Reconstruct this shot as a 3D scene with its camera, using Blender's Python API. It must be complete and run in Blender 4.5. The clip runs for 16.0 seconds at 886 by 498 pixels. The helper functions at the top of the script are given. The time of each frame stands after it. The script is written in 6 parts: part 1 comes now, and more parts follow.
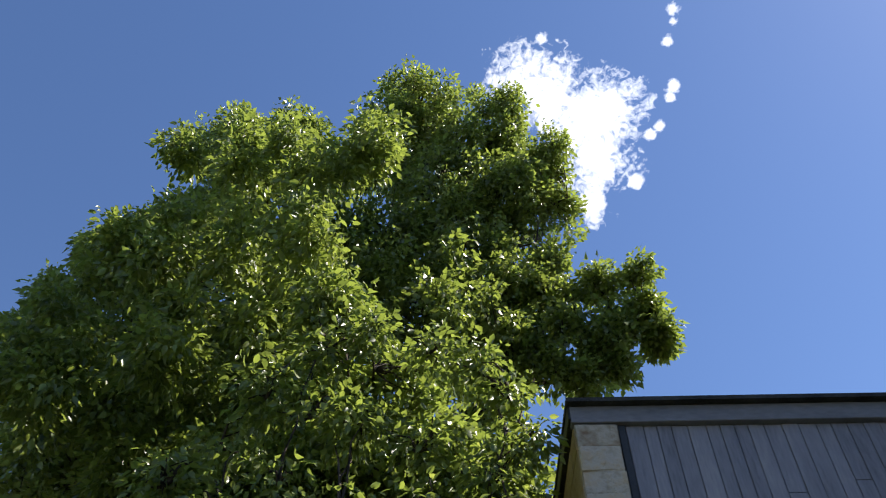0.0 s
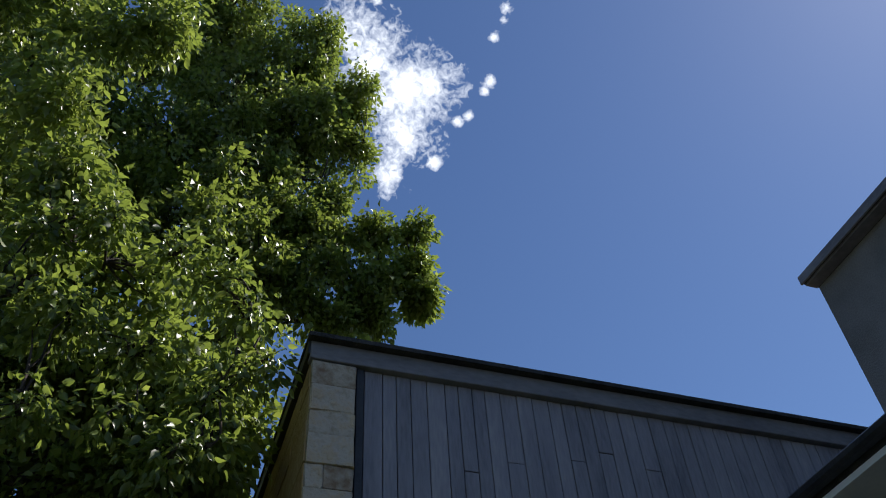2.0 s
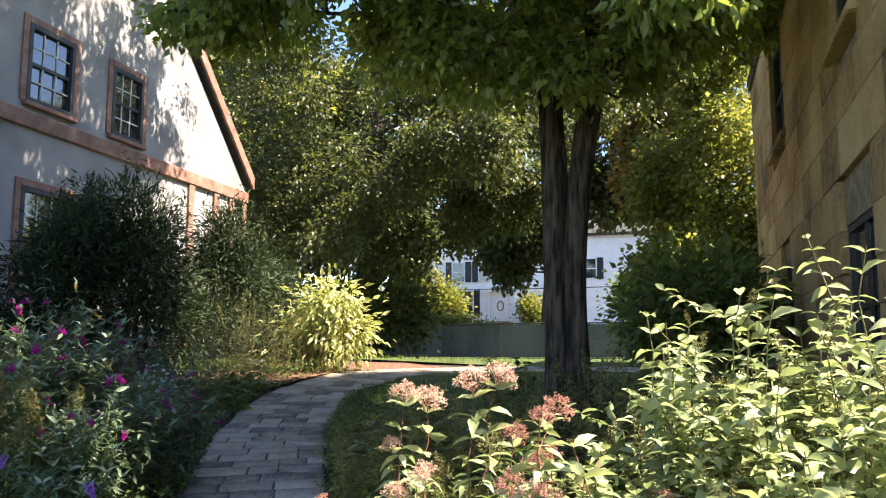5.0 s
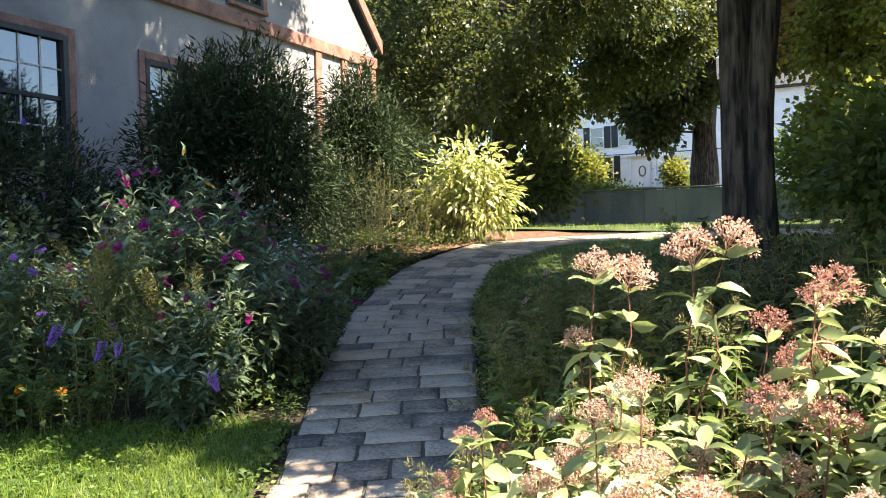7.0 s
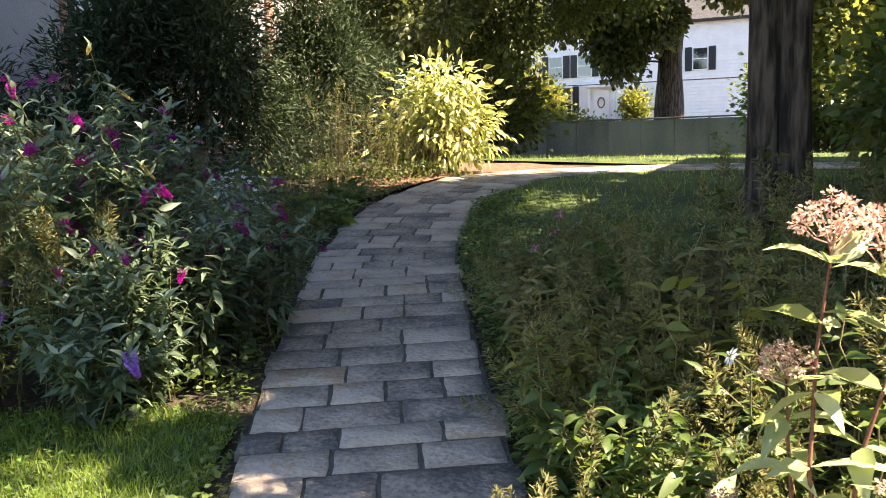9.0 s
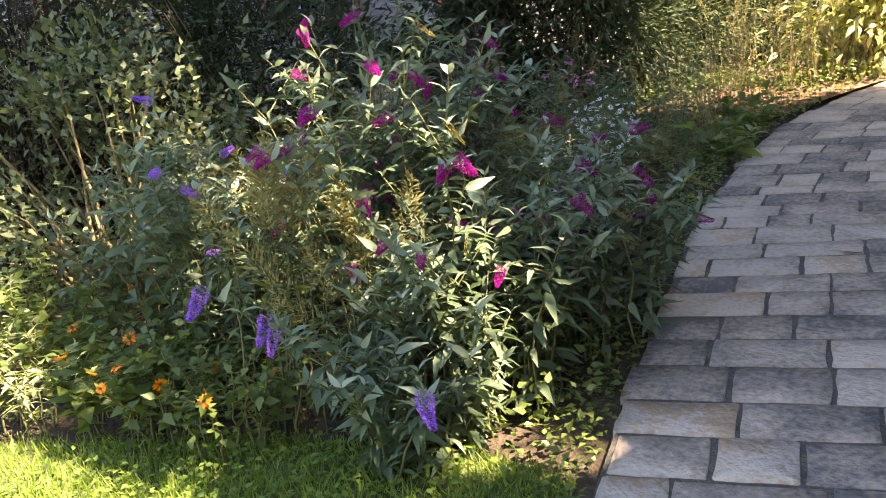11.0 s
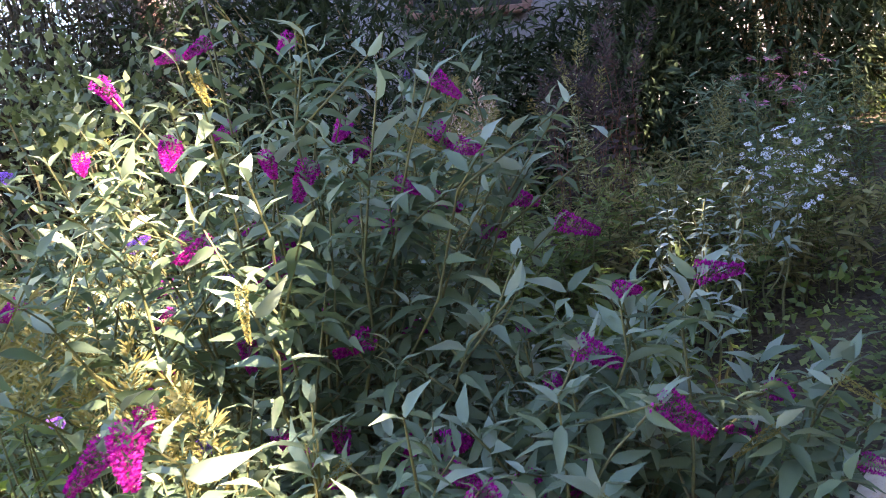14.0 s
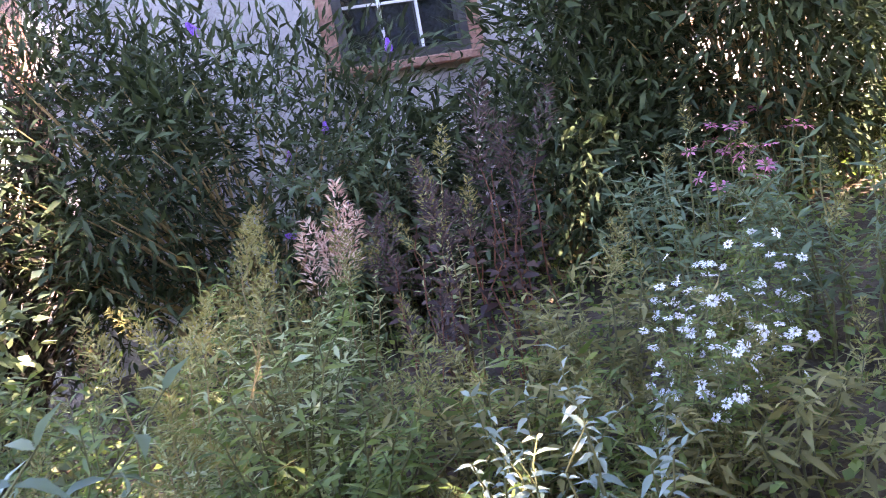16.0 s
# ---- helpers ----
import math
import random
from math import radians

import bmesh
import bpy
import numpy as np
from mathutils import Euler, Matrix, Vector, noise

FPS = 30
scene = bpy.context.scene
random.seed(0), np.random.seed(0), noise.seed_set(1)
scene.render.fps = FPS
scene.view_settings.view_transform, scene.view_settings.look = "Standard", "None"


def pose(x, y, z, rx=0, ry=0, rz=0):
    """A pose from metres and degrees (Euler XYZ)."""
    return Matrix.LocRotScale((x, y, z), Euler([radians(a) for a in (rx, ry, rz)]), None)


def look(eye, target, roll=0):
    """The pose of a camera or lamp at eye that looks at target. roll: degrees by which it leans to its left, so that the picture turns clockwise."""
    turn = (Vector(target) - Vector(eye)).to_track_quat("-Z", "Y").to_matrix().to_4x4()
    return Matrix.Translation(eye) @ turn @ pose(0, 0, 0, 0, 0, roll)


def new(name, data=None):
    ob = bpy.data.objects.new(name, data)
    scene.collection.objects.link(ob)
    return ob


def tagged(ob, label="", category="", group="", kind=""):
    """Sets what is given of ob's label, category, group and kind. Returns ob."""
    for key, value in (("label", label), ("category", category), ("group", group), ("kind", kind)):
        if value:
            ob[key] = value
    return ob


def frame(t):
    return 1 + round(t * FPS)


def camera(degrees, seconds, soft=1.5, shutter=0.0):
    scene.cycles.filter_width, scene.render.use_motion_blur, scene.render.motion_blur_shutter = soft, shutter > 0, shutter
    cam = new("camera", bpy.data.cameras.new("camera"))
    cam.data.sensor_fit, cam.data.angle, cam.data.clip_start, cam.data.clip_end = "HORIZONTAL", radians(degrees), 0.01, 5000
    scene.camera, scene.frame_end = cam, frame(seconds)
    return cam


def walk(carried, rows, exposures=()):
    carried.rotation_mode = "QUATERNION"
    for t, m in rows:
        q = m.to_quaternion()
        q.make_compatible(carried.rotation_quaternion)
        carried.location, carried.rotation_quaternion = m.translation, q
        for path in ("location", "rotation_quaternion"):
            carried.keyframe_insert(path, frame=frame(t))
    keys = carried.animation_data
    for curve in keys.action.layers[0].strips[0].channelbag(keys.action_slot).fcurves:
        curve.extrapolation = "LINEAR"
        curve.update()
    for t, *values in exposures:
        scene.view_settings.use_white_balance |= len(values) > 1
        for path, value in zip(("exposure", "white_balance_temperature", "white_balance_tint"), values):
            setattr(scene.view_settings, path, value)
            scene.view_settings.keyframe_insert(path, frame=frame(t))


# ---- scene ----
import itertools

cam = camera(55.8, 16.0, soft=1.0, shutter=0.1)
PATH = [
    (0, (2.254, -1.936, 1.073), (2.255, -0.644, 2.6), -1.0),
    (0.5, (2.225, -2.022, 1.025), (2.452, -0.818, 2.606), -3.0),
    (1, (2.374, -1.747, 1.156), (2.738, -0.591, 2.746), -4.9),
    (1.5, (2.401, -1.621, 1.194), (2.87, -0.439, 2.738), -5.7),
    (2, (2.446, -1.421, 1.261), (2.959, -0.137, 2.706), -4.4),
    (2.5, (2.455, -1.25, 1.316), (2.951, 0.174, 2.63), -3.1),
    (3, (2.369, -1.383, 1.199), (2.769, 0.222, 2.323), -1.1),
    (3.5, (2.284, -1.386, 1.113), (2.504, 0.392, 2.001), 0.4),
    (4, (2.242, -1.332, 1.088), (2.242, 0.567, 1.717), 0.0),
    (4.5, (2.181, -1.289, 1.03), (1.911, 0.651, 1.437), -0.6),
    (5, (2.131, -1.093, 0.997), (1.579, 0.812, 1.255), -0.0),
    (5.2, (2.122, -1.014, 0.994), (1.492, 0.874, 1.186), -0.2),
    (7.3, (1.605, -0.057, 0.967), (0.736, 1.741, 0.875), -1.7),
    (7.5, (1.557, 0.038, 0.97), (0.697, 1.839, 0.833), -1.4),
    (8, (1.393, 0.257, 0.959), (0.617, 2.091, 0.769), -1.0),
    (8.5, (1.194, 0.478, 0.983), (0.492, 2.342, 0.808), -0.9),
    (9, (1.039, 0.718, 0.963), (0.283, 2.558, 0.755), -1.2),
    (9.5, (0.914, 1.037, 0.986), (0.068, 2.83, 0.718), -3.1),
    (10, (0.767, 1.262, 0.988), (-0.273, 2.937, 0.651), -4.7),
    (10.2, (0.69, 1.344, 1.017), (-0.474, 2.932, 0.665), -5.6),
    (12.3, (0.314, 2.443, 1.1), (-1.383, 3.41, 0.673), -3.5),
    (12.5, (0.26, 2.514, 1.1), (-1.457, 3.441, 0.662), -4.0),
    (13, (0.108, 2.81, 1.126), (-1.66, 3.633, 0.681), -5.6),
    (13.5, (-0.0, 3.043, 1.186), (-1.793, 3.828, 0.775), -6.3),
    (14, (-0.248, 3.335, 1.204), (-2.068, 4.088, 0.857), -7.9),
    (14.5, (-0.425, 3.551, 1.259), (-2.261, 4.26, 0.904), -8.3),
    (15, (-0.531, 3.87, 1.32), (-2.398, 4.505, 0.99), -9.3),
    (15.5, (-0.67, 4.146, 1.372), (-2.55, 4.765, 1.084), -10.6),
    (16, (-0.87, 4.467, 1.437), (-2.735, 5.126, 1.139), -10.6),
]

EXPOSURES = [(0, 0.85, 6400, 13), (0.6, 0.4, 6300, 13), (1.4, 0.0, 6100, 12), (2.0, 0.1, 6100, 11), (2.6, 0.4, 6100, 11), (3.05, 0.9, 6200, 11), (3.5, 2.75, 7800, 21), (4.2, 3.05, 8500, 27), (5.0, 2.32, 7200, 13), (7.4, 2.4, 7300, 9), (9.0, 2.65, 8000, 16),
             (10.0, 3.25, 9000, 21), (12.4, 3.55, 8700, 25), (13.1, 3.65, 7700, 27), (14.0, 4.0, 7700, 30), (16.0, 5.1, 8100, 36)]
walk(cam, [(t, look(eye, target, roll)) for t, eye, target, roll in PATH], EXPOSURES)

# ---------------------------------------------------------------- light
SUN_AZ, SUN_EL = radians(82), radians(53)          # azimuth from +y towards +x
world = bpy.data.worlds.new("sky")
scene.world = world
world.use_nodes = True
wn, wl = world.node_tree.nodes, world.node_tree.links
wn.clear()
w_out = wn.new("ShaderNodeOutputWorld")
w_bg = wn.new("ShaderNodeBackground")
w_sky = wn.new("ShaderNodeTexSky")
w_sky.sky_type = "NISHITA"
w_sky.sun_disc = False
w_sky.sun_elevation, w_sky.sun_rotation = SUN_EL, SUN_AZ
w_sky.air_density, w_sky.dust_density, w_sky.ozone_density = 1.0, 0.18, 2.8
w_bg.inputs["Strength"].default_value = 0.09
w_co = wn.new("ShaderNodeTexCoord")


def math_node(nodes, links, op, a, b=None):
    n = nodes.new("ShaderNodeMath")
    n.operation = op
    for i, v in enumerate((a, b)):
        if v is None:
            continue
        if isinstance(v, (int, float)):
            n.inputs[i].default_value = v
        else:
            links.new(v, n.inputs[i])
    return n.outputs[0]


# one fair-weather cloud with a few torn scraps beside it
CLOUDS = [(11.8, 60.5, 0.062), (15.0, 59.2, 0.07), (18.2, 57.0, 0.08), (21.9, 57.6, 0.05), (18.2, 54.0, 0.06), (16.6, 51.3, 0.034), (21.4, 52.2, 0.014),
          (33.0, 61.5, 0.012), (32.4, 60.8, 0.009), (30.6, 59.9, 0.010), (29.1, 57.1, 0.011), (28.3, 56.5, 0.008), (26.0, 55.1, 0.011), (24.7, 54.8, 0.010), (15.0, 63.0, 0.012)]
cover = None
for az, el, size in CLOUDS:
    a, e = radians(az), radians(el)
    vm = wn.new("ShaderNodeVectorMath")
    vm.operation = "DISTANCE"
    wl.new(w_co.outputs["Generated"], vm.inputs[0])
    vm.inputs[1].default_value = (math.sin(a) * math.cos(e), math.cos(a) * math.cos(e), math.sin(e))
    blob = math_node(wn, wl, "SUBTRACT", 1.0, math_node(wn, wl, "DIVIDE", vm.outputs["Value"], size * 0.9))
    cover = blob if cover is None else math_node(wn, wl, "MAXIMUM", cover, blob)
w_noise = wn.new("ShaderNodeTexNoise")
w_noise.inputs["Scale"].default_value = 26
w_noise.inputs["Detail"].default_value = 9
w_noise.inputs["Roughness"].default_value = 0.68
wl.new(w_co.outputs["Generated"], w_noise.inputs["Vector"])
puff = math_node(wn, wl, "ADD", math_node(wn, wl, "MULTIPLY", cover, 1.6), math_node(wn, wl, "MULTIPLY", math_node(wn, wl, "SUBTRACT", w_noise.outputs[0], 0.55), 3.4))
w_ramp = wn.new("ShaderNodeMapRange")
w_ramp.inputs["From Min"].default_value, w_ramp.inputs["From Max"].default_value = 0.1, 1.25
w_fine = wn.new("ShaderNodeTexNoise")
w_fine.inputs["Scale"].default_value, w_fine.inputs["Detail"].default_value, w_fine.inputs["Distortion"].default_value = 95, 4, 1.2
wl.new(w_co.outputs["Generated"], w_fine.inputs["Vector"])
puff = math_node(wn, wl, "ADD", puff, math_node(wn, wl, "MULTIPLY", math_node(wn, wl, "SUBTRACT", w_fine.outputs[0], 0.51), 1.7))
wl.new(puff, w_ramp.inputs["Value"])
w_mix = wn.new("ShaderNodeMix")
w_mix.data_type = "RGBA"
wl.new(w_ramp.outputs[0], w_mix.inputs["Factor"])
w_hue = wn.new("ShaderNodeHueSaturation")
w_hue.inputs["Saturation"].default_value, w_hue.inputs["Hue"].default_value = 1.1, 0.505
wl.new(w_sky.outputs[0], w_hue.inputs["Color"])
wl.new(w_hue.outputs[0], w_mix.inputs["A"])
w_mix.inputs["B"].default_value = (12.5, 12.8, 13.2, 1)
wl.new(w_mix.outputs["Result"], w_bg.inputs["Color"])
wl.new(w_bg.outputs[0], w_out.inputs["Surface"])

sun = new("sun", bpy.data.lights.new("sun", "SUN"))
sun.data.energy, sun.data.angle, sun.data.color = 5.0, radians(0.55), (1.0, 0.93, 0.82)
SUN_DIR = Vector((math.sin(SUN_AZ) * math.cos(SUN_EL), math.cos(SUN_AZ) * math.cos(SUN_EL), math.sin(SUN_EL)))
sun.matrix_world = look(SUN_DIR * 60, (0, 0, 0))

# ---------------------------------------------------------------- materials


def ramp_of(nodes, stops):
    r = nodes.new("ShaderNodeValToRGB")
    while len(r.color_ramp.elements) < len(stops):
        r.color_ramp.elements.new(0.5)
    for el, (p, c) in zip(r.color_ramp.elements, stops):
        el.position, el.color = p, (*c, 1)
    return r


def surface(name, stops, scale=4.0, detail=6.0, rough=0.8, bump=0.3, bump_scale=40.0, piece=0.0, metal=0.0, stretch=(1, 1, 1), fine=0.35, spec=0.4):
    """A mottled surface: two scales of noise on a colour ramp, brightness varied piece by piece, and fine relief."""
    m = bpy.data.materials.new(name)
    m.use_nodes = True
    n, l = m.node_tree.nodes, m.node_tree.links
    b = n["Principled BSDF"]
    co = n.new("ShaderNodeTexCoord")
    mp = n.new("ShaderNodeMapping")
    mp.inputs["Scale"].default_value = stretch
    geo = n.new("ShaderNodeNewGeometry")
    l.new(geo.outputs["Position"], mp.inputs["Vector"])
    big, small = n.new("ShaderNodeTexNoise"), n.new("ShaderNodeTexNoise")
    big.inputs["Scale"].default_value, big.inputs["Detail"].default_value = scale, detail
    small.inputs["Scale"].default_value, small.inputs["Detail"].default_value = bump_scale, 8
    for t in (big, small):
        l.new(mp.outputs[0], t.inputs["Vector"])
    fac = math_node(n, l, "ADD", math_node(n, l, "MULTIPLY", big.outputs[0], 1 - fine), math_node(n, l, "MULTIPLY", small.outputs[0], fine))
    if piece:
        info = n.new("ShaderNodeObjectInfo")
        off = math_node(n, l, "MULTIPLY", math_node(n, l, "SUBTRACT", info.outputs["Random"], 0.5), piece)
        fac = math_node(n, l, "ADD", fac, off)
    fac = math_node(n, l, "ADD", math_node(n, l, "MULTIPLY", math_node(n, l, "SUBTRACT", fac, 0.5), 2.2), 0.5)
    r = ramp_of(n, stops)
    l.new(fac, r.inputs[0])
    l.new(r.outputs[0], b.inputs["Base Color"])
    b.inputs["Roughness"].default_value, b.inputs["Metallic"].default_value = rough, metal
    b.inputs["Specular IOR Level"].default_value = spec
    bp = n.new("ShaderNodeBump")
    bp.inputs["Strength"].default_value, bp.inputs["Distance"].default_value = bump, 0.02
    l.new(small.outputs[0], bp.inputs["Height"])
    l.new(bp.outputs[0], b.inputs["Normal"])
    return m


def leafy(name, stops, glow=0.35, rough=0.5, spec=0.35, patch=1.2):
    """Leaves: colour by leaf and by patch of the crown, part of the light passing through."""
    m = bpy.data.materials.new(name)
    m.use_nodes = True
    n, l = m.node_tree.nodes, m.node_tree.links
    b, out = n["Principled BSDF"], n["Material Output"]
    geo = n.new("ShaderNodeNewGeometry")
    ns = n.new("ShaderNodeTexNoise")
    ns.inputs["Scale"].default_value, ns.inputs["Detail"].default_value = patch, 2
    l.new(geo.outputs["Position"], ns.inputs["Vector"])
    fac = math_node(n, l, "ADD", math_node(n, l, "MULTIPLY", geo.outputs["Random Per Island"], 0.6), math_node(n, l, "MULTIPLY", ns.outputs[0], 0.4))
    r = ramp_of(n, stops)
    l.new(fac, r.inputs[0])
    l.new(r.outputs[0], b.inputs["Base Color"])
    b.inputs["Roughness"].default_value, b.inputs["Specular IOR Level"].default_value = rough, spec
    tr = n.new("ShaderNodeBsdfTranslucent")
    hs = n.new("ShaderNodeHueSaturation")
    hs.inputs["Saturation"].default_value, hs.inputs["Value"].default_value, hs.inputs["Hue"].default_value = 1.1, 2.3, 0.488
    l.new(r.outputs[0], hs.inputs["Color"])
    l.new(hs.outputs[0], tr.inputs["Color"])
    mx = n.new("ShaderNodeMixShader")
    mx.inputs[0].default_value = glow
    l.new(b.outputs[0], mx.inputs[1])
    l.new(tr.outputs[0], mx.inputs[2])
    l.new(mx.outputs[0], out.inputs["Surface"])
    return m


def plain(name, colour, rough=0.5, metal=0.0, spec=0.5):
    m = bpy.data.materials.new(name)
    m.use_nodes = True
    b = m.node_tree.nodes["Principled BSDF"]
    b.inputs["Base Color"].default_value = (*colour, 1)
    b.inputs["Roughness"].default_value, b.inputs["Metallic"].default_value = rough, metal
    b.inputs["Specular IOR Level"].default_value = spec
    return m


SOIL = surface("soil", [(0.2, (0.025, 0.018, 0.012)), (0.55, (0.06, 0.043, 0.028)), (0.8, (0.1, 0.075, 0.05))], 3, 8, 0.95, 0.8, 60)
TURF = surface("turf", [(0.2, (0.03, 0.045, 0.012)), (0.5, (0.055, 0.085, 0.02)), (0.8, (0.1, 0.12, 0.035))], 2.2, 8, 0.95, 0.9, 90)
MULCH = surface("mulch", [(0.2, (0.05, 0.025, 0.015)), (0.5, (0.14, 0.07, 0.04)), (0.8, (0.25, 0.14, 0.09))], 14, 8, 0.95, 1.0, 60)
FLAG = surface("flagstone", [(0.05, (0.10, 0.092, 0.085)), (0.38, (0.27, 0.215, 0.17)), (0.6, (0.36, 0.295, 0.235)), (0.8, (0.41, 0.345, 0.28)), (0.95, (0.36, 0.25, 0.165))], 5, 9, 0.8, 0.7, 45, piece=0.34, fine=0.45)
JOINT = surface("joint_sand", [(0.2, (0.05, 0.045, 0.035)), (0.6, (0.10, 0.09, 0.075)), (0.9, (0.12, 0.13, 0.06))], 9, 8, 0.95, 0.9, 90)
SANDSTONE = surface("sandstone", [(0.08, (0.085, 0.058, 0.034)), (0.33, (0.28, 0.175, 0.082)), (0.6, (0.41, 0.27, 0.125)), (0.92, (0.50, 0.37, 0.21))], 0.9, 9, 0.9, 0.9, 20, piece=0.2, fine=0.32)
QUOIN = surface("pale_sandstone", [(0.1, (0.29, 0.20, 0.13)), (0.35, (0.45, 0.38, 0.29)), (0.6, (0.56, 0.49, 0.40)), (0.85, (0.56, 0.44, 0.30))], 4.5, 9, 0.9, 1.6, 15, piece=0.22, fine=0.45)
MORTAR = surface("mortar", [(0.2, (0.16, 0.12, 0.08)), (0.8, (0.34, 0.27, 0.19))], 8, 6, 0.95, 0.6, 60)
BOARD = surface("grey_board_paint", [(0.1, (0.17, 0.162, 0.185)), (0.45, (0.255, 0.243, 0.272)), (0.7, (0.30, 0.285, 0.315)), (0.95, (0.37, 0.345, 0.36))], 3.0, 7, 0.62, 0.35, 30, piece=0.14, stretch=(1.6, 1.6, 0.25), fine=0.4)
TRIM_GREY = surface("grey_trim_paint", [(0.2, (0.15, 0.145, 0.16)), (0.8, (0.25, 0.24, 0.255))], 3, 6, 0.6, 0.3, 30, stretch=(0.4, 0.4, 1))
SHINGLE = surface("dark_roofing", [(0.2, (0.025, 0.025, 0.026)), (0.8, (0.07, 0.068, 0.066))], 6, 6, 0.9, 0.8, 70)
# dark paint; also colours the sheet that stands for the stucco house's unlit room
DARK = surface("dark_paint_and_room_shade", [(0.2, (0.02, 0.02, 0.022)), (0.8, (0.045, 0.043, 0.042))], 5, 5, 0.5, 0.2, 40)
STUCCO = surface("stucco", [(0.15, (0.19, 0.18, 0.18)), (0.5, (0.285, 0.27, 0.27)), (0.85, (0.36, 0.345, 0.335))], 1.3, 9, 0.92, 0.6, 60, fine=0.3)
BROWN_TRIM = surface("brown_trim_paint", [(0.2, (0.16, 0.075, 0.055)), (0.6, (0.27, 0.14, 0.105)), (0.9, (0.36, 0.21, 0.16))], 5, 6, 0.65, 0.3, 40, stretch=(1, 1, 1))
SIDING_GREY = surface("grey_render", [(0.2, (0.16, 0.155, 0.15)), (0.8, (0.25, 0.24, 0.235))], 1.5, 8, 0.9, 0.5, 40)
BARK = surface("bark", [(0.3, (0.012, 0.009, 0.007)), (0.48, (0.05, 0.037, 0.027)), (0.75, (0.105, 0.08, 0.06))], 12, 8, 0.95, 1.6, 24, stretch=(1, 1, 0.14), fine=0.6)
STEM = surface("green_stem", [(0.2, (0.06, 0.07, 0.025)), (0.8, (0.16, 0.15, 0.06))], 12, 4, 0.7, 0.2, 50)
DRY_STEM = surface("dry_stem", [(0.2, (0.13, 0.09, 0.04)), (0.8, (0.33, 0.25, 0.12))], 12, 4, 0.8, 0.2, 50)
RED_STEM = surface("reddish_stem", [(0.2, (0.10, 0.035, 0.025)), (0.8, (0.24, 0.10, 0.06))], 12, 4, 0.7, 0.2, 50)
FENCE = surface("weathered_fence", [(0.2, (0.055, 0.06, 0.06)), (0.5, (0.09, 0.098, 0.098)), (0.85, (0.135, 0.14, 0.135))], 1.2, 8, 0.85, 0.4, 30, piece=0.25, stretch=(1, 1, 0.3))
WHITE = surface("white_clapboard", [(0.2, (0.74, 0.75, 0.76)), (0.8, (0.84, 0.84, 0.83))], 2, 4, 0.6, 0.1, 20)
SHUTTER = plain("black_shutter", (0.012, 0.013, 0.015), 0.5)
# glazing bars
WOOD_SASH = plain("pale_sash_paint", (0.52, 0.52, 0.5), 0.5)
LAMP_LENS = plain("lamp_lens", (0.45, 0.44, 0.41), 0.12)
ASPHALT = surface("asphalt", [(0.2, (0.035, 0.035, 0.036)), (0.8, (0.07, 0.07, 0.068))], 2, 6, 0.9, 0.4, 80)

GLASS = bpy.data.materials.new("window_glass")
GLASS.use_nodes = True
gb = GLASS.node_tree.nodes["Principled BSDF"]
gb.inputs["Base Color"].default_value = (0.02, 0.025, 0.03, 1)
gb.inputs["Roughness"].default_value, gb.inputs["Specular IOR Level"].default_value = 0.04, 1.0
gb.inputs["IOR"].default_value = 1.7

MAPLE = leafy("maple_leaf", [(0.1, (0.07, 0.1, 0.026)), (0.45, (0.14, 0.185, 0.042)), (0.75, (0.18, 0.235, 0.055)), (0.95, (0.27, 0.3, 0.08))], 0.42, 0.36, 0.6, 0.5)
# dark greens lowered further in place of shade from trees that aren't built
DARKLEAF = leafy("dark_shaded_leaf", [(0.1, (0.026, 0.036, 0.011)), (0.5, (0.05, 0.064, 0.019)), (0.9, (0.11, 0.12, 0.034))], 0.35, 0.5, 0.4, 0.4)
YELLOWLEAF = leafy("yellow_green_leaf", [(0.1, (0.06, 0.085, 0.018)), (0.5, (0.13, 0.15, 0.035)), (0.9, (0.26, 0.23, 0.06))], 0.4, 0.5, 0.4, 0.4)
RUSTLEAF = leafy("turning_leaf", [(0.1, (0.05, 0.055, 0.015)), (0.5, (0.16, 0.12, 0.03)), (0.9, (0.30, 0.17, 0.05))], 0.4, 0.5, 0.3, 0.4)
CREAMLEAF = leafy("cream_edged_leaf", [(0.05, (0.10, 0.14, 0.03)), (0.4, (0.24, 0.27, 0.08)), (0.7, (0.42, 0.42, 0.20)), (0.95, (0.58, 0.52, 0.36))], 0.3, 0.55, 0.3, 3)
BUDDLEIA = leafy("grey_green_leaf", [(0.1, (0.038, 0.066, 0.036)), (0.45, (0.07, 0.11, 0.058)), (0.75, (0.115, 0.165, 0.095)), (0.95, (0.21, 0.26, 0.18))], 0.25, 0.55, 0.35, 3)
PALETIP = leafy("pale_tip_leaf", [(0.1, (0.075, 0.12, 0.075)), (0.5, (0.14, 0.195, 0.13)), (0.9, (0.25, 0.30, 0.23))], 0.2, 0.6, 0.3, 4)
SILVER = leafy("silver_leaf", [(0.1, (0.10, 0.15, 0.12)), (0.5, (0.165, 0.215, 0.17)), (0.9, (0.30, 0.345, 0.29))], 0.2, 0.6, 0.3, 4)
BOXLEAF = leafy("small_pale_leaf", [(0.1, (0.045, 0.068, 0.028)), (0.5, (0.09, 0.12, 0.052)), (0.9, (0.18, 0.21, 0.10))], 0.15, 0.5, 0.4, 3)
EVERGREEN = leafy("evergreen_leaf", [(0.1, (0.013, 0.024, 0.010)), (0.5, (0.030, 0.048, 0.021)), (0.9, (0.062, 0.088, 0.04))], 0.12, 0.65, 0.2, 2)
